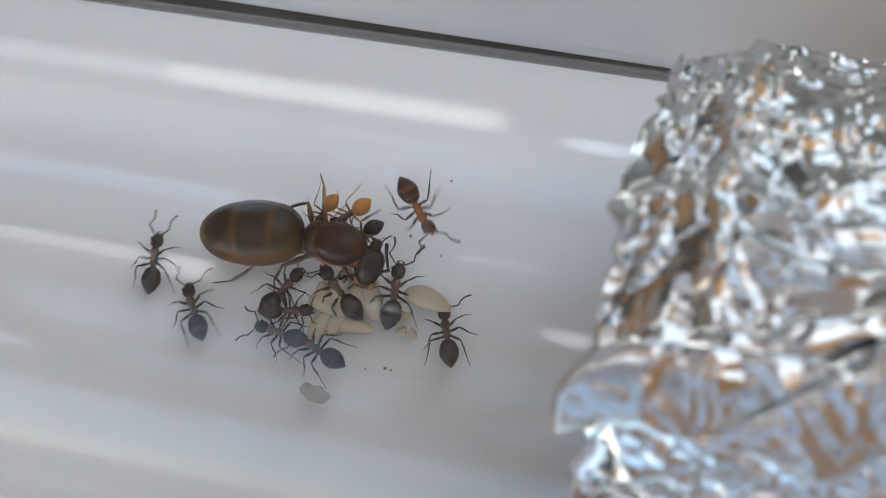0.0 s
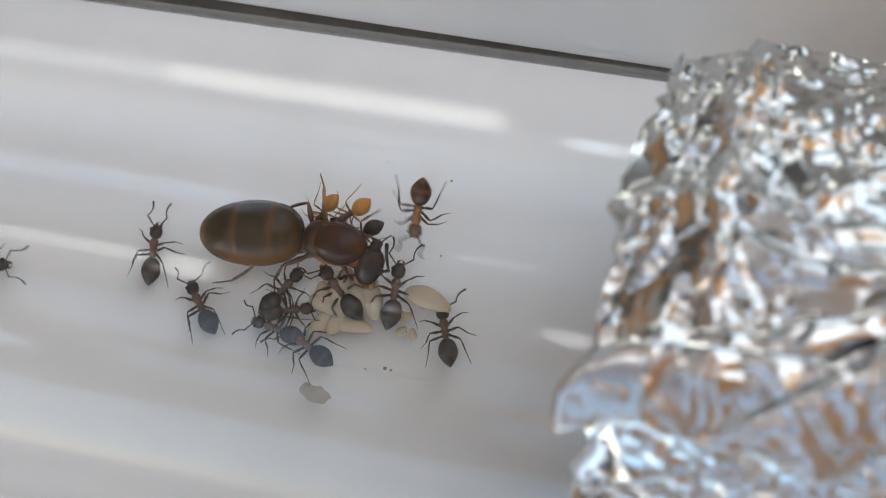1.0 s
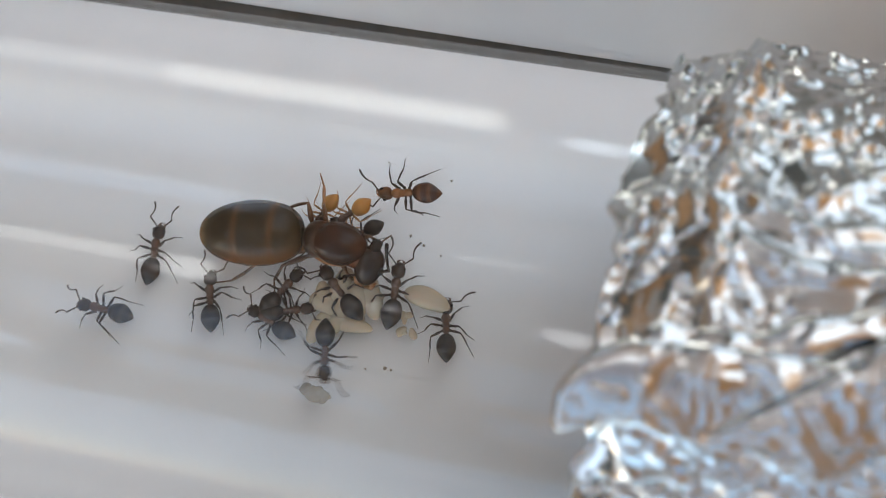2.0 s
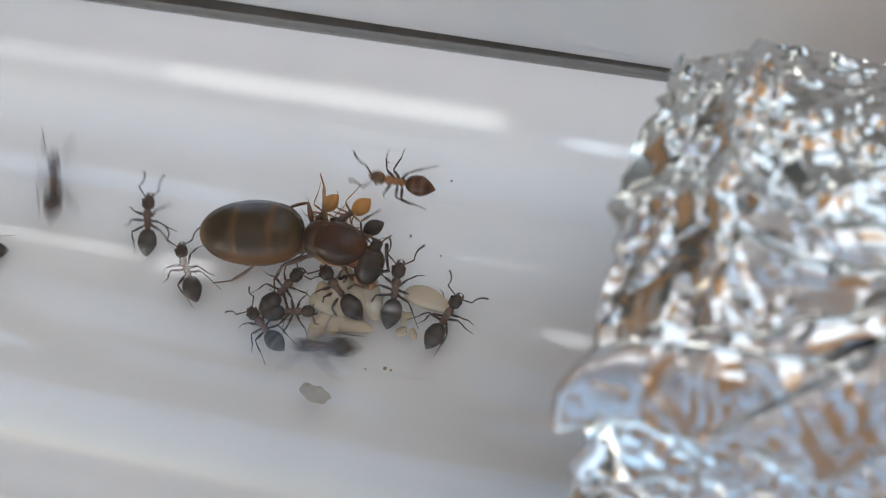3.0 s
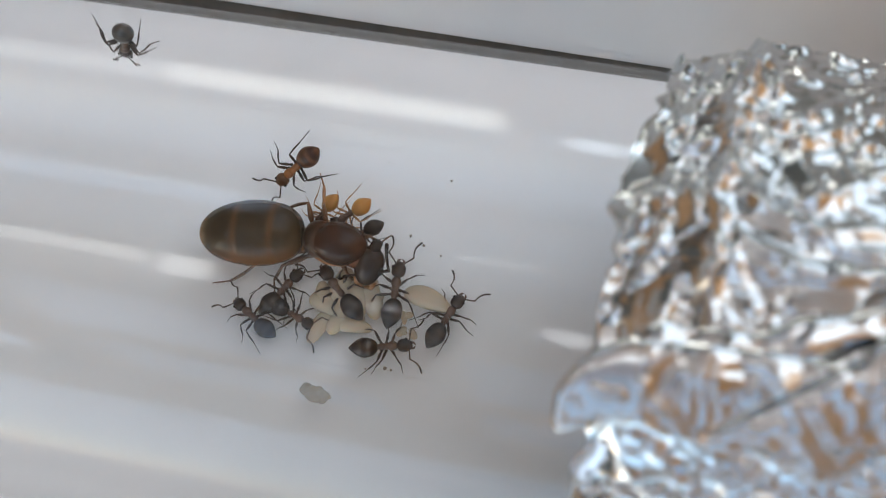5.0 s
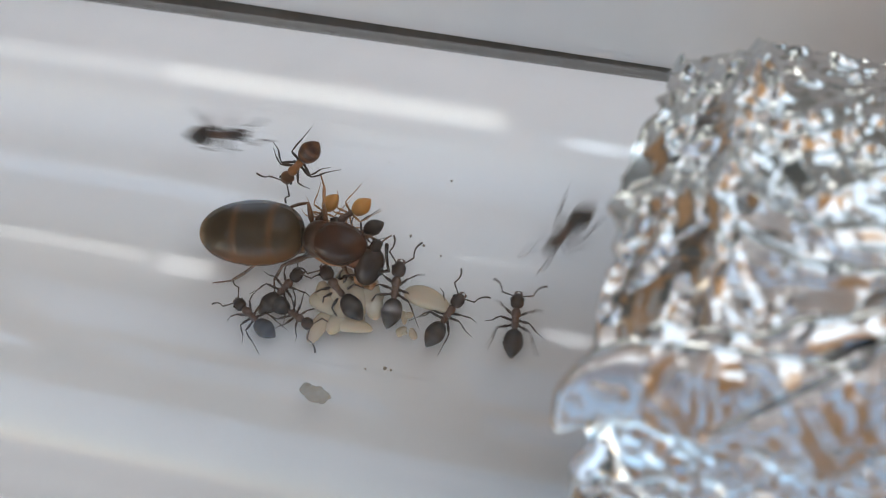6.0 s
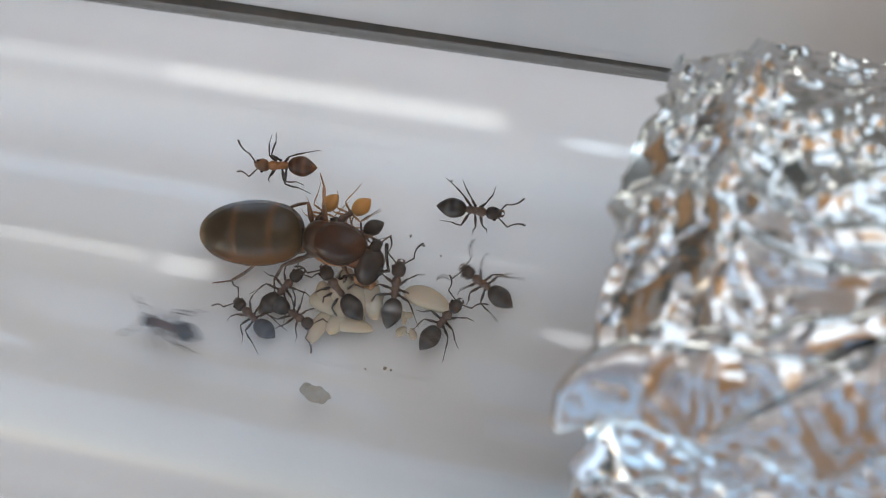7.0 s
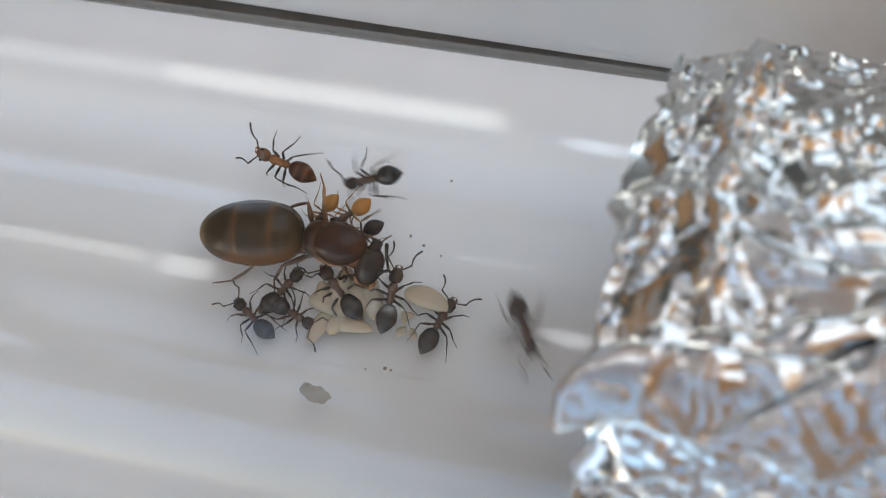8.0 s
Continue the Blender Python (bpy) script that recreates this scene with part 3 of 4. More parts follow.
    frad = frad - 0.10 * np.minimum(ww, 4.0)
    hem = smooth_step(2.3, 2.8, ww - 0.16 * fx + ragged)
    dented = smooth_step(0.15, 0.7, creases(fx, t13, 1.5, 1.0, 61, 0.2))
    flap_span = (-3.5, 9.0, -9.0, 3.5)
    frad = frad + creases(fx, t13, 2.4, 0.14, 11, 0.4, 1.6)
    frad = frad + folds(fx, t13, 80, (0.35, 0.9), (1.2, 4.0), (0.06, 0.17), -45, 60, 62, flap_span)
    frad = frad + (0.65 + 0.45 * np.maximum(dented, hem)) * folds(fx, t13, 260, (0.10, 0.34), (0.5, 2.0), (0.05, 0.17), -40, 70, 63, flap_span)
    frad = frad + hem * folds(fx, t13, 240, (0.10, 0.30), (0.4, 2.0), (0.10, 0.30), 10, 50, 64, (-3.5, 9.0, -9.0, -2.0))
    frad = frad + folds(fx, t13, 260, (0.05, 0.13), (0.25, 0.9), (0.05, 0.15), 0, 90, 65, flap_span)
    # dents and creases that stand out on the flap, and the gaping fold under it
    for p, q, w, g in (((-1.96, -1.13), (-1.26, -1.23), 0.22, 0.22), ((0.98, 0.15), (1.14, -1.48), 0.16, -0.28), ((-0.73, -0.82), (0.16, -1.68), 0.28, 0.18),
                       ((-0.03, -0.04), (-0.53, -1.09), 0.3, -0.16), ((-1.38, -2.02), (-0.39, -2.06), 0.2, 0.2), ((3.58, -0.13), (4.37, -1.53), 0.4, 0.16),
                       ((4.29, 0.78), (5.17, -0.88), 0.35, -0.16), ((2.03, -0.43), (3.56, -1.86), 0.5, 0.088), ((-1.18, -4.37), (0.34, -4.07), 0.26, -0.64),
                       ((0.34, -4.07), (1.69, -3.89), 0.24, -0.56)):
        frad = frad + fold_between(fx, t13, p, q, w, g)
    # the dark open fold that cuts the flap in two
    off = (deg + 8.0 - 3.5 * (fx - 1.22)) * 0.177
    inside = smooth_step(0.9, 1.2, fx) * (1 - smooth_step(4.4, 4.8, fx))
    frad = frad - inside * (0.36 * np.exp(-(off / 0.06) ** 2) + 0.12 * (off < 0) * np.exp(off / 1.2))
    sheet_object("flap", np.stack([fx, frad * np.sin(fth), frad * np.cos(fth)], -1), cap, "smoother foil flap folded over")
    # a rolled hem along the flap's upper edge
    n = np.linspace(0, 1, 130)
    px = -1.3 + 7.3 * n
    pth = np.radians(0.7 + 4.6 * n + 4.6 * n * n + 0.6 * np.sin(9 * n))
    arc = np.radians(np.linspace(-110, 110, 26))
    nn, cc = np.meshgrid(np.arange(130), arc, indexing="ij")
    wide = (0.54 + 0.16 * np.sin(11 * n + 1) + 0.10 * np.sin(23 * n))[nn] * np.minimum(1, 6 * n * 1.2 + 0.15)[nn]
    hx = px[nn] - 0.10 * np.sin(cc)
    hs = pth[nn] * 12.3 + wide * np.sin(cc)
    hr = 12.15 + 0.55 * wide * np.cos(cc) + folds(hx, hs, 70, (0.12, 0.4), (0.4, 2.2), (0.2, 0.6), 10, 50, 41, (-2, 7, -1, 4))
    sheet_object("rolled_hem", np.stack([hx, hr * np.sin(hs / 12.3), hr * np.cos(hs / 12.3)], -1), cap, "rolled foil fold")


build_foil()

# ---- ants ----
LEGS = {   # hip, knee, ankle, foot, in mm, for the side +y of a worker
    "front": ((0.50, 0.14, 0.34), (0.74, 0.48, 0.64), (0.94, 0.80, 0.30), (0.96, 1.08, 0.08)),
    "middle": ((0.28, 0.16, 0.32), (0.30, 0.62, 0.68), (0.02, 0.96, 0.28), (-0.12, 1.28, 0.10)),
    "hind": ((0.08, 0.14, 0.32), (-0.14, 0.64, 0.72), (-0.66, 0.82, 0.32), (-1.18, 1.00, 0.07)),
}


def gaster_shape(s):
    """Broad and blunt in front, running to a point behind."""
    return min(1.04, ((1 + s) / 0.85) ** 0.36) * (min(1 / max(1 - s * s, 1e-3) ** 0.07, 1.3) if s > 0 else 1.0)


def head_shape(s):
    """Broad behind, narrowing to the mouth, with blunt corners."""
    return min(1.0 / max(1 - s * s, 1e-4) ** 0.12, 1.35) * (0.98 - 0.16 * s)


def leg_parts(parent, joints, radii, mat, side, tip=None):
    """A leg that swings about its hip: swollen thigh, slender shin, jointed foot."""
    hip, knee, ankle, foot = (Vector((p[0], side * p[1], p[2])) * MM for p in joints)
    zero = Vector((0, 0, 0))
    r = radii * MM
    k, n, f = knee - hip, ankle - hip, foot - hip
    bm = bmesh.new()
    rod(bm, [zero, k * 0.10, k * 0.22, k * 0.45, k * 0.75, k], [r * 1.45, r * 1.25, r * 0.80, r * 1.32, r * 1.05, r * 0.62], 8)
    leg = part("leg", bm, mat, parent, at=Matrix.Translation(hip))
    out = Vector((0, side * 0.04, 0.03)) * (n - k).length          # the shin bows outward
    bm = bmesh.new()
    rod(bm, [k, k.lerp(n, 0.12) + out * 0.5, k.lerp(n, 0.5) + out, k.lerp(n, 0.9), n], [r * 0.66, r * 0.56, r * 0.76, r * 0.66, r * 0.44], 8)
    part("tibia", bm, tip or mat, leg)
    steps = [0.0, 0.34, 0.38, 0.58, 0.62, 0.80, 0.84, 1.0]
    bm = bmesh.new()
    rod(bm, [n.lerp(f, u) + Vector((0, 0, -0.05 * u * (1 - u) * (f - n).length)) for u in steps], [r * w for w in (0.38, 0.42, 0.30, 0.38, 0.28, 0.36, 0.26, 0.30)], 6)
    part("tarsus", bm, tip or mat, leg)
    return leg


def antenna_part(parent, base, elbow, tip, r, mat, curve=0.16):
    """A straight shaft, then a beaded, curved whip."""
    b, e, t = (Vector(p) * MM for p in (base, elbow, tip))
    bm = bmesh.new()
    rod(bm, [Vector((0, 0, 0)), (e - b) * 0.5, e - b], [r * 0.62 * MM, r * 0.78 * MM, r * 0.95 * MM], 7)
    way = t - e
    bend = way.cross(Vector((0, 0, 1))) * (curve if way.cross(e - b).z > 0 else -curve)
    n = 20
    rod(bm, [e - b + way * (i / n) + bend * 4 * (i / n) * (1 - i / n) for i in range(n + 1)], [r * (0.60 + 0.45 * (i / n) + (0.10 if i % 2 else 0.0)) * MM for i in range(n)] + [r * 0.5 * MM], 7)
    return part("antenna", bm, mat, parent, at=Matrix.Translation(b))


def build_worker(label, gaster_mat, thorax_mat, head_mat, leg_mat):
    ant = thing("worker_ant", label, "ant", "worker ants of the colony")
    bm = bmesh.new()
    blob(bm, (0, 0, 0), (0.64 * MM, 0.42 * MM, 0.36 * MM), gaster_shape, 26, 24)
    part("gaster", bm, gaster_mat, ant, at=pose(-0.70 * MM, 0, 0.46 * MM, 0, 4, 0))
    bm = bmesh.new()
    blob(bm, (-0.12 * MM, 0, 0.38 * MM), (0.07 * MM, 0.11 * MM, 0.15 * MM), None, 8, 10)
    rod(bm, [(-0.2 * MM, 0, 0.34 * MM), (0.0, 0, 0.34 * MM)], [0.06 * MM, 0.06 * MM], 8)
    part("petiole", bm, thorax_mat, ant)
    bm = bmesh.new()
    blob(bm, (0.12 * MM, 0, 0.43 * MM), (0.25 * MM, 0.16 * MM, 0.19 * MM), None, 10, 14)
    blob(bm, (0.36 * MM, 0, 0.47 * MM), (0.20 * MM, 0.16 * MM, 0.19 * MM), None, 10, 14)
    blob(bm, (0.58 * MM, 0, 0.49 * MM), (0.24 * MM, 0.21 * MM, 0.20 * MM), None, 10, 14)
    part("thorax", bm, thorax_mat, ant)
    bm = bmesh.new()
    blob(bm, (0.25 * MM, 0, 0), (0.33 * MM, 0.29 * MM, 0.20 * MM), head_shape, 14, 18)
    rod(bm, [(-0.15 * MM, 0, 0), (0.05 * MM, 0, 0)], [0.08 * MM, 0.09 * MM], 8)
    head = part("head", bm, head_mat, ant, at=pose(0.86 * MM, 0, 0.48 * MM, 0, 12, 0))
    for side in (1, -1):
        bm = bmesh.new()
        blob(bm, (0.30 * MM, side * 0.255 * MM, 0.09 * MM), (0.075 * MM, 0.05 * MM, 0.06 * MM), None, 8, 10)
        part("eye", bm, M_EYE, head)
        bm = bmesh.new()
        rod(bm, [(0.50 * MM, side * 0.13 * MM, -0.04 * MM), (0.63 * MM, side * 0.12 * MM, -0.06 * MM), (0.70 * MM, side * 0.02 * MM, -0.06 * MM)], [0.06 * MM, 0.05 * MM, 0.015 * MM], 6)
        part("mandible", bm, thorax_mat, head)
        antenna_part(head, (0.42, side * 0.10, 0.10), (0.66, side * 0.62, 0.26), (1.34, side * 0.94, 0.02), 0.040, leg_mat)
    for side in (1, -1):
        for which in ("front", "middle", "hind"):
            leg_parts(ant, LEGS[which], 0.050, leg_mat, side)
    return ant


def pose_limbs(ant, seed, spread=12.0):
    """Set each leg, antenna and head of a resting ant its own way."""
    rng = random.Random(seed)
    for o in ant.children_recursive:
        kind = o.name.split(".")[0]
        if kind == "leg":
            o.rotation_euler.z += radians(rng.uniform(-spread, spread))
        elif kind == "antenna":
            o.rotation_euler.z += radians(rng.uniform(-22, 22))
        elif kind == "head":
            o.rotation_euler.z += radians(rng.uniform(-10, 10))
        elif kind == "gaster":
            o.rotation_euler.z += radians(rng.uniform(-7, 7))


dark_label = "dark brown worker ant walking on the tube's inner glass"
resting_label = "dark brown worker ant tending the brood beside the queen"
first = build_worker(dark_label, M_GASTER, M_THORAX, M_HEAD, M_LEG)
callow = build_worker("young amber worker ant with a yellow gaster beside the queen", M_CALLOW, M_THORAX, M_HEAD, M_PALE_LEG)
backlit_ant = build_worker("worker ant walking on the tube's inner glass, backlit red in its colour", M_BACKLIT_GASTER, M_BACKLIT_THORAX, M_BACKLIT_HEAD, M_LEG)
far = pose(0, 0, AXIS)
A, M = backlit_ant, first
B, C, D, V1, V2, V3, V4, V5, V6, U3, G = (copy_thing(first, far) for _ in range(11))
U1, U2 = callow, copy_thing(callow, far)
for ob in (V1, V2, V3, V4, V5, V6, U3):
    tagged(ob, resting_label)
SIZES = {A: 1.09, B: 1.05, C: 1.05, D: 1.07, M: 1.05, V1: 1.01, V2: 0.98, V3: 0.94, V4: 1.13, V5: 1.12, V6: 1.03, U1: 0.82, U2: 0.88, U3: 0.84, G: 1.02}
for n, (ob, size) in enumerate(SIZES.items()):
    ob.scale = (size,) * 3
    pose_limbs(ob, 40 + n)


def build_queen():
    q = thing("queen_ant", "large brown queen ant with a swollen banded gaster", "ant")
    def plated(s):
        """Blunt in front, rounder behind, each plate proud of the next."""
        x = 2.52 * s
        r = min(1.0 / max(1 - s * s, 1e-4) ** (0.15 if s > 0 else 0.08), 1.6) * (1.0 + 0.05 * s - (0.03 * s * s if s < 0 else 0.0))
        for seam in (-2.16, -0.40, 1.36):
            r *= 1 + 0.012 / (1 + math.exp(-(x - seam) / 0.04)) - 0.016 * math.exp(-((x - seam) / 0.10) ** 2)
        return r * 0.985
    bm = bmesh.new()
    blob(bm, (0, 0, 0), (2.52 * MM, 1.53 * MM, 1.40 * MM), plated, 90, 56)
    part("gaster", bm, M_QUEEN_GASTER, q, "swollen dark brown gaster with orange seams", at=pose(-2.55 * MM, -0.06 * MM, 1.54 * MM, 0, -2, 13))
    bm = bmesh.new()
    blob(bm, (0, 0, 0), (2.50 * MM, 1.46 * MM, 1.05 * MM), None, 30, 36)
    part("sternites", bm, M_QUEEN_BELLY, q, "amber underside of the gaster", at=pose(-2.60 * MM, -0.17 * MM, 1.15 * MM, 0, -2, 13))
    bm = bmesh.new()
    blob(bm, (1.35 * MM, 0.06 * MM, 1.0 * MM), (1.45 * MM, 0.90 * MM, 0.75 * MM), None, 20, 26)
    part("pleura", bm, M_QUEEN_BELLY, q, "amber side plates of the thorax")
    bm = bmesh.new()
    blob(bm, (-0.12 * MM, -0.05 * MM, 0.95 * MM), (0.22 * MM, 0.46 * MM, 0.62 * MM), None, 12, 16)
    rod(bm, [(-0.55 * MM, -0.1 * MM, 0.8 * MM), (0.4 * MM, 0, 0.8 * MM)], [0.28 * MM, 0.30 * MM], 12)
    part("petiole", bm, M_QUEEN_LEG, q)
    bm = bmesh.new()
    blob(bm, (1.60 * MM, 0.33 * MM, 1.38 * MM), (1.38 * MM, 0.95 * MM, 0.98 * MM), lambda s: 1.06 - 0.08 * s * s, 28, 34)
    thorax = part("thorax", bm, M_QUEEN, q)
    bm = bmesh.new()
    blob(bm, (0.62 * MM, 0.30 * MM, 1.22 * MM), (0.80 * MM, 0.88 * MM, 0.88 * MM), None, 18, 26)
    part("propodeum", bm, M_QUEEN_REAR, thorax, "lighter brown rear of the thorax")
    bm = bmesh.new()
    blob(bm, (2.40 * MM, 0.10 * MM, 1.15 * MM), (0.58 * MM, 0.80 * MM, 0.7 * MM), None, 18, 26)
    part("pronotum", bm, M_QUEEN_COLLAR, thorax, "red-brown collar plate before the thorax")
    bm = bmesh.new()
    blob(bm, (0.95 * MM, 0.31 * MM, 1.78 * MM), (0.30 * MM, 0.70 * MM, 0.40 * MM), None, 14, 20)
    part("scutellum", bm, M_QUEEN_REAR, thorax)
    bm = bmesh.new()
    blob(bm, (0.88 * MM, 0, 0), (0.95 * MM, 0.70 * MM, 0.55 * MM), head_shape, 26, 32)
    rod(bm, [(-0.45 * MM, 0.1 * MM, 0), (0.2 * MM, 0, 0)], [0.25 * MM, 0.3 * MM], 10)
    head = part("head", bm, M_QUEEN_HEAD, q, at=pose(3.25 * MM, 0.40 * MM, 1.3 * MM, 0, 10, -99))
    for side in (1, -1):
        bm = bmesh.new()
        blob(bm, (0.80 * MM, side * 0.66 * MM, 0.22 * MM), (0.22 * MM, 0.13 * MM, 0.18 * MM), None, 10, 14)
        part("eye", bm, M_EYE, head)
        bm = bmesh.new()
        rod(bm, [(1.62 * MM, side * 0.40 * MM, -0.1 * MM), (1.90 * MM, side * 0.36 * MM, -0.15 * MM), (2.05 * MM, side * 0.05 * MM, -0.16 * MM)], [0.18 * MM, 0.15 * MM, 0.04 * MM], 8)
        part("mandible", bm, M_QUEEN_LEG, head)
    antenna_part(head, (0.85, 0.55, 0.35), (0.45, 1.08, 0.55), (-0.95, 0.72, 0.95), 0.090, M_QUEEN_HEAD, 0.04)
    antenna_part(head, (1.35, -0.35, 0.3), (1.75, -0.95, 0.2), (2.2, -1.35, -0.4), 0.075, M_QUEEN_HEAD)
    joints = (
        (1, ((0.10, 0.60, 0.7), (-0.11, 1.87, 1.4), (-1.12, 1.40, 0.9), (-1.7, 1.1, 0.15))),
        (1, ((0.7, 0.6, 0.6), (0.56, 1.95, 1.2), (0.36, 2.72, 0.95), (-0.02, 3.20, 0.62))),
        (1, ((2.3, 0.6, 0.6), (2.95, 0.95, 1.2), (3.35, 0.60, 0.8), (3.7, 1.0, 0.15))),
        (-1, ((-0.2, 0.5, 0.6), (-2.35, 1.65, 0.9), (-3.46, 2.74, 0.72), (-4.40, 3.08, 0.66))),
        (-1, ((0.3, 0.6, 0.6), (-1.0, 1.38, 1.0), (-1.41, 2.27, 0.65), (-1.30, 2.95, 0.55))),
        (-1, ((1.5, 0.5, 0.5), (2.03, 0.98, 0.9), (2.38, 1.45, 0.5), (2.45, 1.98, 0.25))),
    )
    for n, (side, j) in enumerate(joints):
        leg_parts(q, j, 0.110, M_QUEEN_DARK_LEG, side, M_QUEEN_LEG if n == 1 else None)
    q.matrix_basis = on_glass(-16.97, 14.3, -3) @ Matrix.Diagonal((0.97, 0.97, 0.97, 1))
    return q


queen = build_queen()


# ---- brood, refuse and specks ----
def build_larva(x, around, heading, length, width, lift, label, height=0.45):
    bm = bmesh.new()
    blob(bm, (0, 0, width * height * MM), (length / 2 * MM, width / 2 * MM, width * height * MM), lambda s: 1 - 0.18 * s + 0.02 * math.cos(9 * math.pi * s), 30, 20)
    for v in bm.verts:
        v.co.y += 0.12 * width * MM * math.cos(v.co.x / (length * MM) * 3.0)
    ob = new("larva", mesh_of(bm, M_BROOD, "larva"))
    ob.matrix_basis = on_glass(x, around, heading, lift)
    return tagged(ob, label, "larva", "brood of the colony")


def build_grain(x, around, size, mat, name, label, seed, flat=0.6):
    bm = bmesh.new()
    bmesh.ops.create_icosphere(bm, subdivisions=3, radius=size / 2 * MM)
    for v in bm.verts:
        n = noise.noise(v.co / (size * MM) * 3.1 + Vector((seed * 7.1, 0, 0)))
        v.co *= 1 + 0.55 * n
        v.co.z *= flat
        v.co.z += size * 0.5 * flat * MM * 0.8
    ob = new(name, mesh_of(bm, mat, name))
    ob.matrix_basis = on_glass(x, around, seed * 40)
    tagged(ob, label, "speck" if size < 0.6 else "refuse", "litter on the glass")


rng = random.Random(5)
pupa_label = "cream translucent ant pupa lying on the glass"
pupa = build_larva(-11.2, 3.0, -12, 2.3, 0.98, 0, pupa_label)
bm = bmesh.new()
blob(bm, (1.02 * MM, 0.02 * MM, 0.52 * MM), (0.09 * MM, 0.10 * MM, 0.09 * MM), None, 8, 12)
part("dark_spot", bm, M_GRIT, pupa, "dark spot at the pupa's end")
for k in range(13):
    build_larva(-14.85 + rng.uniform(-1.0, 1.2), -3.0 + rng.uniform(-6.0, 6.0), rng.uniform(0, 360), rng.uniform(1.4, 2.1), rng.uniform(0.72, 1.0), rng.uniform(0, 0.05), "small cream ant larva in the brood pile", 0.30)
for k in range(5):
    build_larva(-11.95 + rng.uniform(-0.35, 0.35), -4.0 + rng.uniform(-2.8, 2.8), rng.uniform(0, 360), rng.uniform(0.45, 0.65), rng.uniform(0.28, 0.36), 0, "tiny pale ant egg beside the pupa", 0.35)
speck = "tiny dark grain of dirt on the glass"
for k, (x, a, size) in enumerate(((-13.65, 39.3, 0.10), (-10.8, 36.8, 0.16), (-12.46, 19.4, 0.17), (-11.82, 17.4, 0.16), (-10.99, 15.4, 0.12), (-13.46, -17.9, 0.12), (-12.58, -16.8, 0.22), (-12.3, -17.0, 0.15))):
    build_grain(x, a, 0.72 * size, M_GRIT, "speck", speck, k + 1)
for k, (x, a, size) in enumerate(((-15.84, -26.5, 0.55), (-15.35, -27.4, 0.75), (-14.95, -27.8, 0.6))):
    build_grain(x, a, size, M_REFUSE, "refuse", "pale grey clump of refuse stuck to the glass", k + 20, 0.09)


# ---- what moves ----
def swing(ob, m, turn):
    """The pose m of a part, turned about its own joint by degrees."""
    return m @ pose(0, 0, 0, 0, 0, turn)


def crawl(ant, rows, seed, lively=True):
    """Key an ant along the glass; its legs step with the way it goes, its feelers sweep."""
    walk(ant, [(t, on_glass(x, a, h)) for t, x, a, h in rows])
    rng = random.Random(seed)
    legs = [o for o in ant.children if o.name.split(".")[0] == "leg"]
    feelers = [o for o in ant.children_recursive if o.name.split(".")[0] == "antenna"]
    home = {o: o.matrix_basis.copy() for o in legs + feelers}
    gone, way = 0.0, [(rows[0][0], 0.0)]
    for p, q in zip(rows, rows[1:]):
        gone += math.hypot(q[1] - p[1], radians(q[2] - p[2]) * 9.0) + 0.6 * abs(radians(q[3] - p[3]))
        way.append((q[0], gone))
    if gone > 2.0:
        for n, leg in enumerate(legs):
            side = 1 if leg.location.y > 0 else -1
            phase = math.pi * (n % 2)
            walk(leg, [(t, swing(leg, home[leg], side * 17 * math.sin(2 * math.pi * g / 1.9 + phase))) for t, g in way])
    times = [8.0 * k / 40 for k in range(41)]
    for f in feelers:
        reach = 15 if lively else 6
        walk(f, [(t, swing(f, home[f], rng.uniform(-reach, reach))) for t in times])


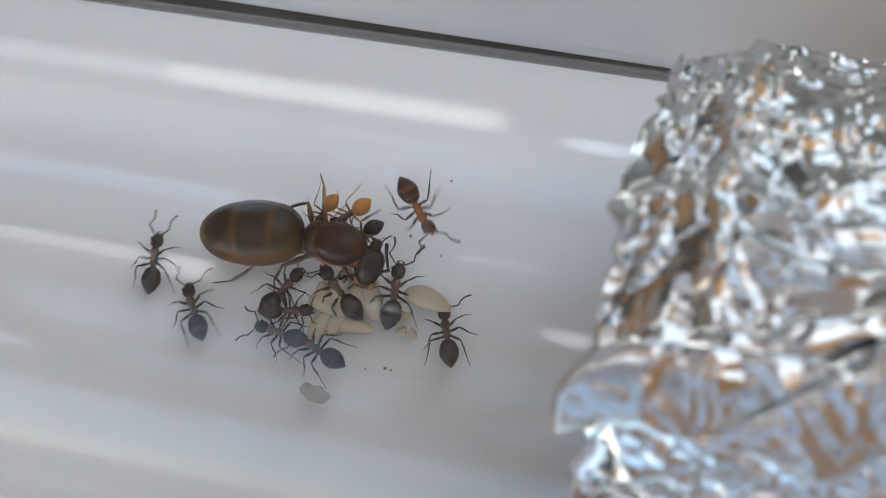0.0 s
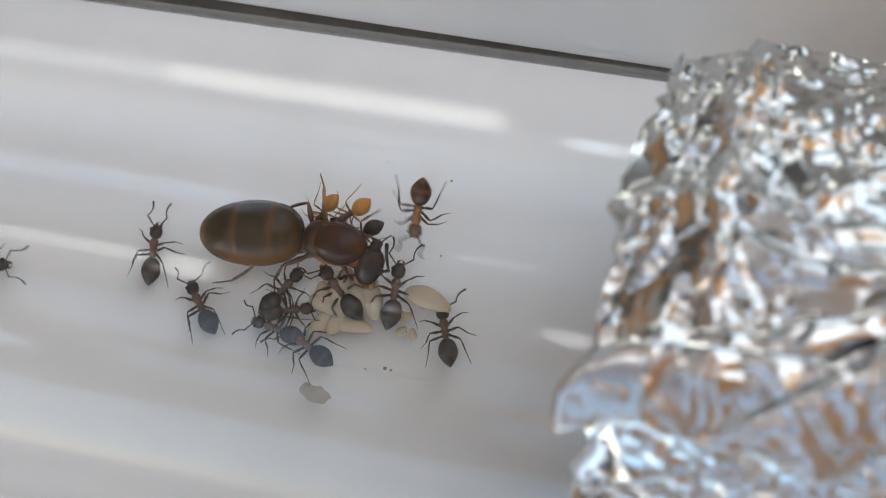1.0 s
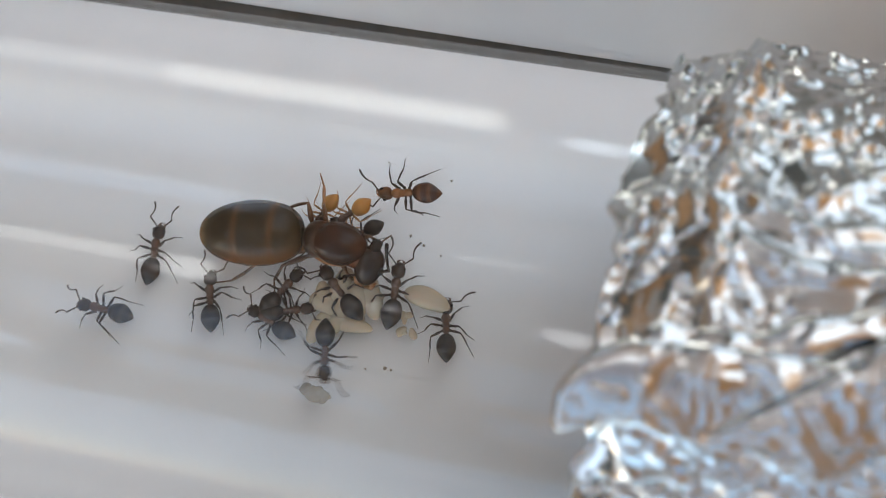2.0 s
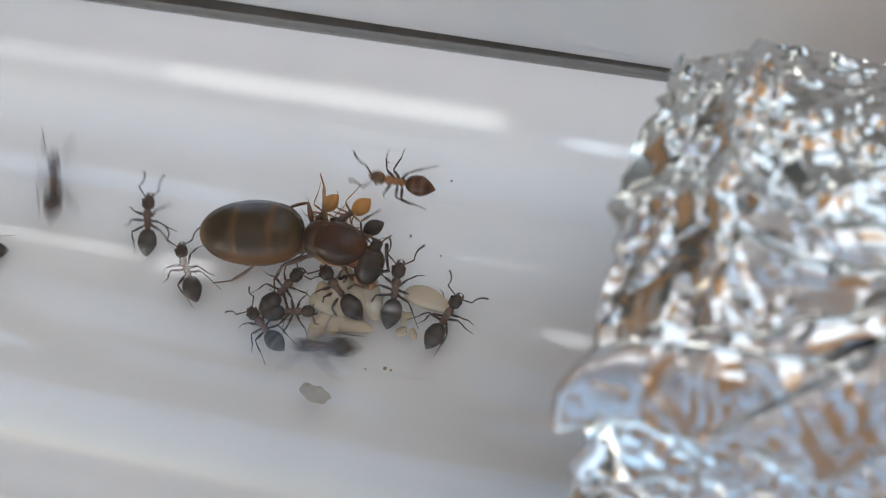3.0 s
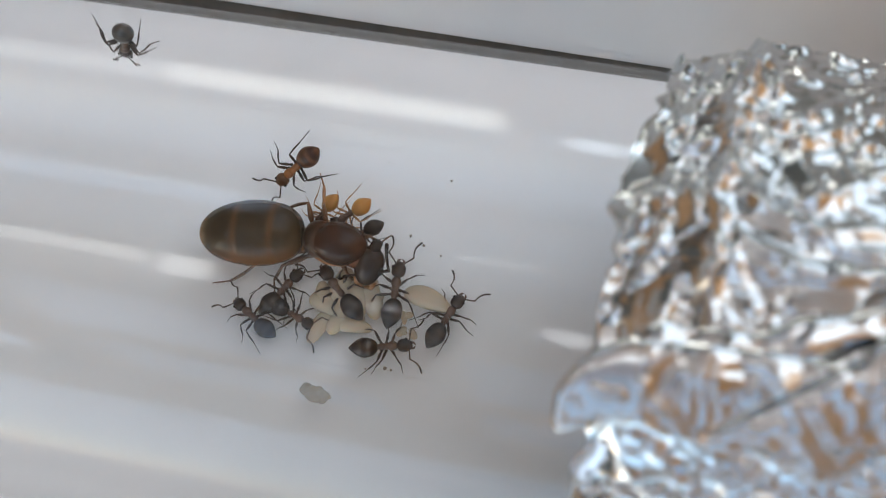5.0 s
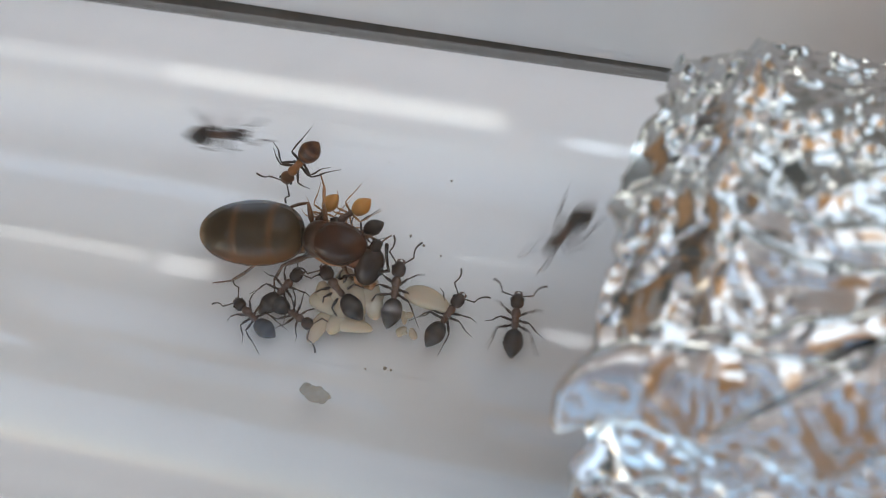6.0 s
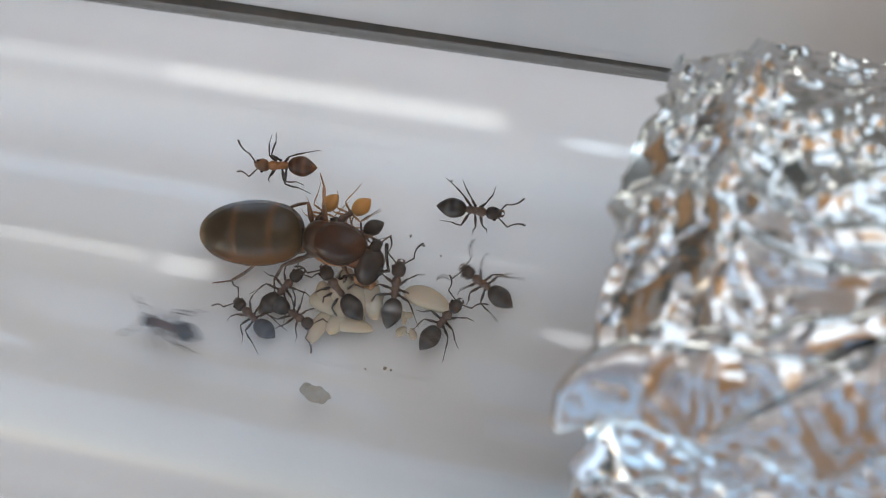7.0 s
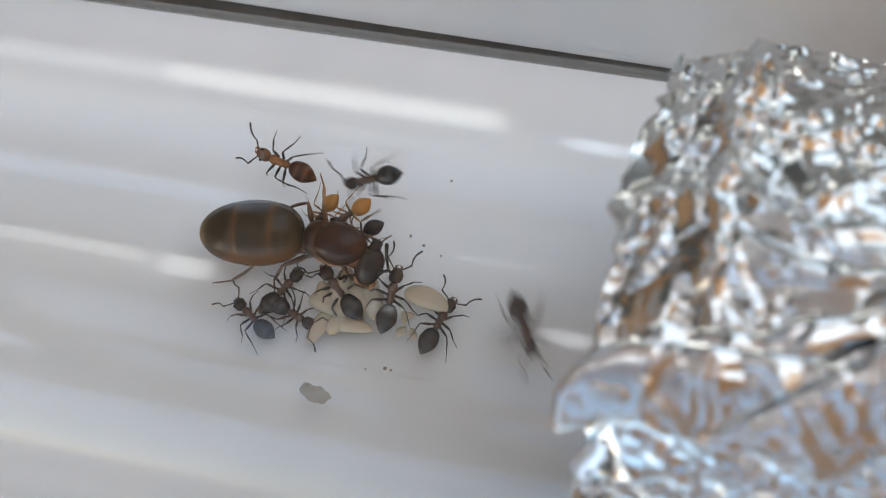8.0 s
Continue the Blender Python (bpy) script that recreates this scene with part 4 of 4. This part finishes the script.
def motions():
    crawl(A, [(0, -12.26, 29.6, -58), (0.1, -12.08, 26.9, -63), (0.2, -11.91, 26.6, -54), (0.3, -11.88, 26.9, -45), (0.4, -12.12, 27.1, -72),
        (0.5, -12.33, 26.9, -77), (0.7, -11.85, 22, -72), (0.9, -12.05, 26.8, -85), (1, -12.12, 29.2, -96), (1.1, -12.06, 31.6, -138),
        (1.3, -12.53, 34.1, -174), (1.5, -12.55, 33.9, -194), (1.7, -12.44, 32.9, -178), (2.8, -12.73, 33.8, -165), (2.9, -12.69, 34.2, -172),
        (3, -12.83, 35.7, -183), (3.1, -13.24, 39.8, -198), (3.2, -13.68, 41, -194), (3.3, -14.14, 42.6, -191), (3.4, -18.4, 41.6, -174),
        (3.5, -18.04, 38.6, -150), (3.6, -18.01, 37.9, -145), (3.8, -18.01, 38, -144), (4, -18.03, 37.8, -143), (4.1, -18.01, 37.4, -138),
        (4.3, -18.26, 36.1, -140), (4.5, -18.29, 34.7, -136), (4.7, -17.94, 35.2, -135), (5.8, -17.56, 36.6, -127), (6, -17.58, 37.1, -127),
        (6.1, -17.49, 37, -129), (6.2, -17.53, 37.7, -137), (6.3, -17.65, 37, -140), (6.4, -17.77, 36.1, -148), (6.5, -18.13, 35.4, -168),
        (6.6, -18.24, 35.3, -184), (6.7, -18.28, 35.5, -178), (7, -18.25, 35.1, -173), (7.4, -18.26, 35, -178), (7.8, -18.26, 34.8, -178),
        (7.9, -18.23, 34.6, -195), (8, -18.21, 35.2, -199)], 106)
    crawl(B, [(0, -24.34, -0.6, 93), (0.1, -24.17, 0.3, 85), (0.2, -24.44, -0.1, 96), (0.3, -24.54, 0.2, 100), (0.4, -24.45, 0.6, 105), (0.5, -24.46, 0.7, 101),
        (0.7, -24.28, 1, 89), (1, -24.45, 1.9, 93), (1.3, -24.49, 2.6, 95), (1.5, -24.42, 1.6, 89), (1.7, -24.41, 1.2, 90), (2.8, -24.45, 6.3, 78),
        (2.9, -24.6, 7.2, 87), (3, -24.91, 9.9, 96), (3.1, -25.01, 11.2, 103), (3.2, -24.97, 11.7, 96), (3.3, -24.98, 12.5, 88), (3.4, -25.1, 13.3, 91),
        (3.5, -25.09, 13.2, 95), (3.6, -25.09, 13.6, 103), (3.7, -25.06, 15, 97), (3.8, -25.19, 17.1, 93), (3.9, -25.41, 19.9, 99), (4, -25.53, 21, 101),
        (4.1, -25.39, 24.2, 101), (4.2, -24.76, 28.2, 70), (4.3, -23.76, 31.8, 59), (4.4, -22.19, 44.1, 60), (4.5, -18.44, 74.5, 90), (4.6, -20.22, 86.1, 164),
        (4.7, -22.95, 84.7, 215), (5.267, -24.91, 67.8, 262), (5.8, -26.87, 51, 309), (5.9, -25.2, 40.1, 347), (6, -21.63, 41.2, 372),
        (6.1, -18.71, 45.5, 362), (6.2, -17.91, 64.8, 432), (6.267, -17.55, 61.4, 385), (6.3, -17.19, 58, 338), (6.4, -15.06, 43.3, 321),
        (6.5, -10.29, 31.4, 348), (6.6, -9.8, 30.4, 358), (6.7, -9.87, 30.2, 364), (6.9, -9.92, 30.4, 358), (7, -9.9, 30.6, 362), (7.1, -9.81, 30.4, 365),
        (7.2, -10.07, 29.2, 335), (7.3, -9.96, 29.6, 326), (7.4, -9.84, 29.9, 333), (7.5, -9.81, 30.4, 339), (7.6, -9.82, 31.4, 352), (7.7, -9.51, 30.9, 349),
        (7.8, -8.94, 19.1, 287), (7.9, -8.4, 14.4, 287), (8, -6.83, 1.8, 298)], 107)
    crawl(C, [(0, -21.83, -12.1, 121), (0.1, -21.74, -11.4, 133), (0.2, -21.69, -11.4, 133), (0.3, -21.71, -12.1, 136), (0.4, -21.58, -11.1, 138),
        (0.5, -21.76, -11.7, 145), (0.7, -21.61, -10.4, 137), (1, -21.51, -10.5, 131), (1.3, -21.7, -10.2, 127), (1.5, -22.07, -10.8, 147),
        (1.7, -21.18, -10.2, 99), (2.8, -21.92, -3.3, 134), (2.9, -22.3, -2.7, 121), (3, -22.57, -1.5, 120), (3.1, -22.46, -2.4, 126),
        (3.2, -23.05, -4.7, 163), (3.3, -24.46, -5.3, 176), (3.4, -25.1, -6.2, 170), (3.5, -27.34, -5.1, 167), (3.6, -28.24, -6, 176),
        (3.7, -28.71, -4.7, 164), (3.8, -32.76, 2.4, 168), (3.9, -37.12, 3.1, 167), (8, -41.31, 8.5, 172)], 108)
    crawl(D, [(0, -43.31, -14.7, 16), (0.8, -35.98, -9.5, 10), (0.9, -33.17, -9.6, 13), (1, -33.03, -9.4, 7), (1.1, -31.96, -11.3, 4), (1.3, -27.09, -12.1, 14),
        (1.5, -25.68, -10.5, 18), (1.7, -25.71, -11, 26), (1.8, -25.82, -12.6, 76), (1.9, -25.92, -14.3, 127), (2, -26.02, -15.9, 177),
        (2.4, -27.8, -14.9, 174), (2.8, -29.33, -9.6, 155), (2.9, -29.12, -4.2, 112), (3, -29.83, 16.5, 90), (3.1, -30.05, 34, 112), (3.2, -31.7, 32, 162),
        (3.3, -33.77, 36.2, 166), (3.4, -35.56, 33.3, 98), (3.5, -37.35, 30.5, 31), (3.8, -35.35, 23.2, 24), (3.9, -31.77, 29.4, 37), (4, -27.45, 37.2, 22),
        (4.1, -26.95, 40.7, 38), (4.2, -25.92, 49.6, 37), (4.3, -16.6, 63, 28), (4.4, -10.78, 62.1, -24), (4.5, -7.14, 16.7, -76), (4.6, -8.67, -7.1, -139),
        (4.667, -8.36, -11.8, -70), (4.7, -8.04, -16.6, -2), (4.8, -4.08, -10.4, 37), (5.2, -0.03, 21.2, 87), (5.6, -0.74, 70.2, 119), (5.7, -1.96, 76.6, 185),
        (5.8, -3.19, 82.9, 252), (5.9, -3.84, 67.8, 249), (6, -5.35, 30.1, 234), (6.1, -6.35, 22.6, 231), (6.2, -6.23, 22.8, 231), (6.3, -6.34, 21.9, 227),
        (6.4, -5.97, 21.1, 259), (6.5, -4.14, 7.7, 293), (6.6, -2.65, -4.2, 286), (6.667, -3.88, -9, 241), (6.7, -5.1, -13.9, 197), (6.8, -10.86, -16.7, 180),
        (6.9, -18.86, -19.6, 173), (7, -22.69, -17.4, 173), (7.1, -26.11, -17.2, 162), (7.2, -26.69, -17, 158), (7.3, -27.42, -8.8, 115),
        (7.4, -27.82, -9.7, 162), (7.5, -31.15, -12.6, 194), (7.6, -34.87, -3.2, 119), (7.7, -31.37, 50.6, 78), (7.733, -31.97, 55.7, 126),
        (7.8, -32.56, 60.8, 174), (8, -37.3, 54.3, 196)], 109)
    crawl(M, [(0, -15.56, -16.1, 160), (0.3, -15.84, -17.3, 144), (0.5, -15.89, -16.1, 153), (1, -16.07, -15.7, 155), (1.5, -16.06, -15.5, 158),
        (1.7, -16.46, -13.6, 178), (1.867, -15.87, -14.4, 237), (2.033, -15.29, -15.1, 295), (2.2, -14.7, -15.9, 353), (2.6, -12.24, -11.1, 391),
        (2.7, -10.93, -9.8, 460), (2.8, -9.61, -8.6, 530), (2.9, -11.58, -11.4, 537), (3, -15.32, -14.3, 547), (3.1, -18.05, -16.5, 528),
        (3.2, -20.9, -15.2, 526), (3.3, -22.21, -12.4, 502), (3.4, -21.71, -7.7, 455), (3.5, -22.52, -5.8, 495), (3.6, -23.41, 0.4, 495),
        (3.7, -23.1, -2.2, 465), (3.733, -22.61, -4.5, 422), (3.8, -22.11, -6.8, 379), (3.833, -21.95, -8.8, 450), (3.9, -21.8, -10.9, 520),
        (3.933, -21.06, -11.5, 468), (3.967, -20.32, -12.1, 415), (4, -19.58, -12.7, 363), (4.1, -16.31, -15.9, 366), (4.3, -13.51, -12.4, 379),
        (4.5, -13.24, -12.5, 390), (4.7, -13.21, -11.8, 375), (5.8, -12.15, -11.8, 373), (5.9, -11.27, -10.8, 373), (5.933, -9.2, -5.3, 413),
        (6, -7.13, 0.2, 454), (6.1, -7.36, -0.2, 462), (6.2, -7.08, 1.5, 445), (6.3, -7.94, 2, 487), (6.4, -8.4, 4.4, 495), (6.5, -8.69, 5.7, 501),
        (6.6, -8.9, 8.3, 490), (6.7, -8.78, 10.1, 473), (6.8, -8.58, 12.1, 461), (6.9, -8.53, 12.2, 466), (7, -8.6, 9.5, 512), (7.1, -9.01, 11.3, 520),
        (7.2, -9.16, 11.7, 515), (7.3, -9.24, 12, 522), (7.4, -9.65, 12.6, 525), (7.5, -11.06, 18.6, 505), (7.6, -11.41, 21.8, 507), (7.7, -12.68, 29.2, 494),
        (7.8, -14.83, 39, 515), (7.9, -14.93, 35.6, 546), (8, -14.17, 35.5, 563)], 110)
    crawl(V2, [(0, -17.48, -13.2, 172), (1, -17.68, -12.4, 170), (1.7, -17.93, -10.1, 161), (2.8, -18.32, -13.8, 148), (3, -18.27, -13.1, 142),
        (3.5, -18.56, -11.6, 134), (4, -18.53, -11.3, 145), (4.5, -18.91, -10.6, 149), (8, -18.92, -10.8, 147)], 111, False)
    crawl(V6, [(0, -10.03, -5.9, 109), (1, -10.09, -5.8, 110), (1.7, -10.15, -4.7, 107), (2.2, -10.11, -4.4, 94), (2.8, -10.26, -2.4, 66), (2.9, -10.17, -1.7, 70),
        (3, -10.38, -2.2, 69), (3.5, -10.34, -2, 70), (4.5, -10.31, -2.1, 68), (6, -10.34, -1.7, 66), (6.5, -10.51, -3.1, 68), (7, -10.49, -3.1, 62),
        (7.6, -10.71, -3.6, 68), (8, -10.61, -3.7, 70)], 112)
    crawl(V5, [(0, -12.75, 2.2, 90), (7.4, -12.74, 2.7, 90), (7.5, -12.74, 2.7, 90), (7.6, -12.81, 2, 89), (7.8, -12.87, 0.9, 88), (8, -12.89, 0.9, 87)], 113, False)
    crawl(V1, [(0, -18.05, -2, 56), (8, -18.05, -2, 56)], 114, False)
    crawl(V3, [(0, -17.7, -6.6, 11), (1.7, -17.64, -6.7, 17), (3, -17.58, -6.9, 12), (3.5, -17.52, -7, 5), (4, -17.49, -7.1, 0), (4.5, -17.44, -7.1, -11), (6, -17.4, -6.7, -22), (8, -17.4, -6.7, -20)], 115, False)
    crawl(V4, [(0, -15.12, 0.7, 139), (8, -15.12, 0.7, 139)], 116, False)
    crawl(U1, [(0, -16.48, 22.8, -120), (8, -16.48, 22.8, -120)], 117, False)
    crawl(U2, [(0, -15.19, 23.9, -140), (8, -15.19, 23.9, -140)], 118, False)
    crawl(U3, [(0, -14.59, 18.9, -148), (8, -14.59, 18.9, -148)], 119, False)
    crawl(G, [(0, -40.88, -7.6, 23), (2.4, -37.12, -8.1, 17), (2.533, -35.55, -7, 72), (2.667, -33.98, -6, 127), (2.8, -32.42, -4.9, 182), (3, -33.01, -5.1, 186),
        (3.2, -35.61, -7.8, 186), (8, -36.77, -9, 186)], 120)


motions()
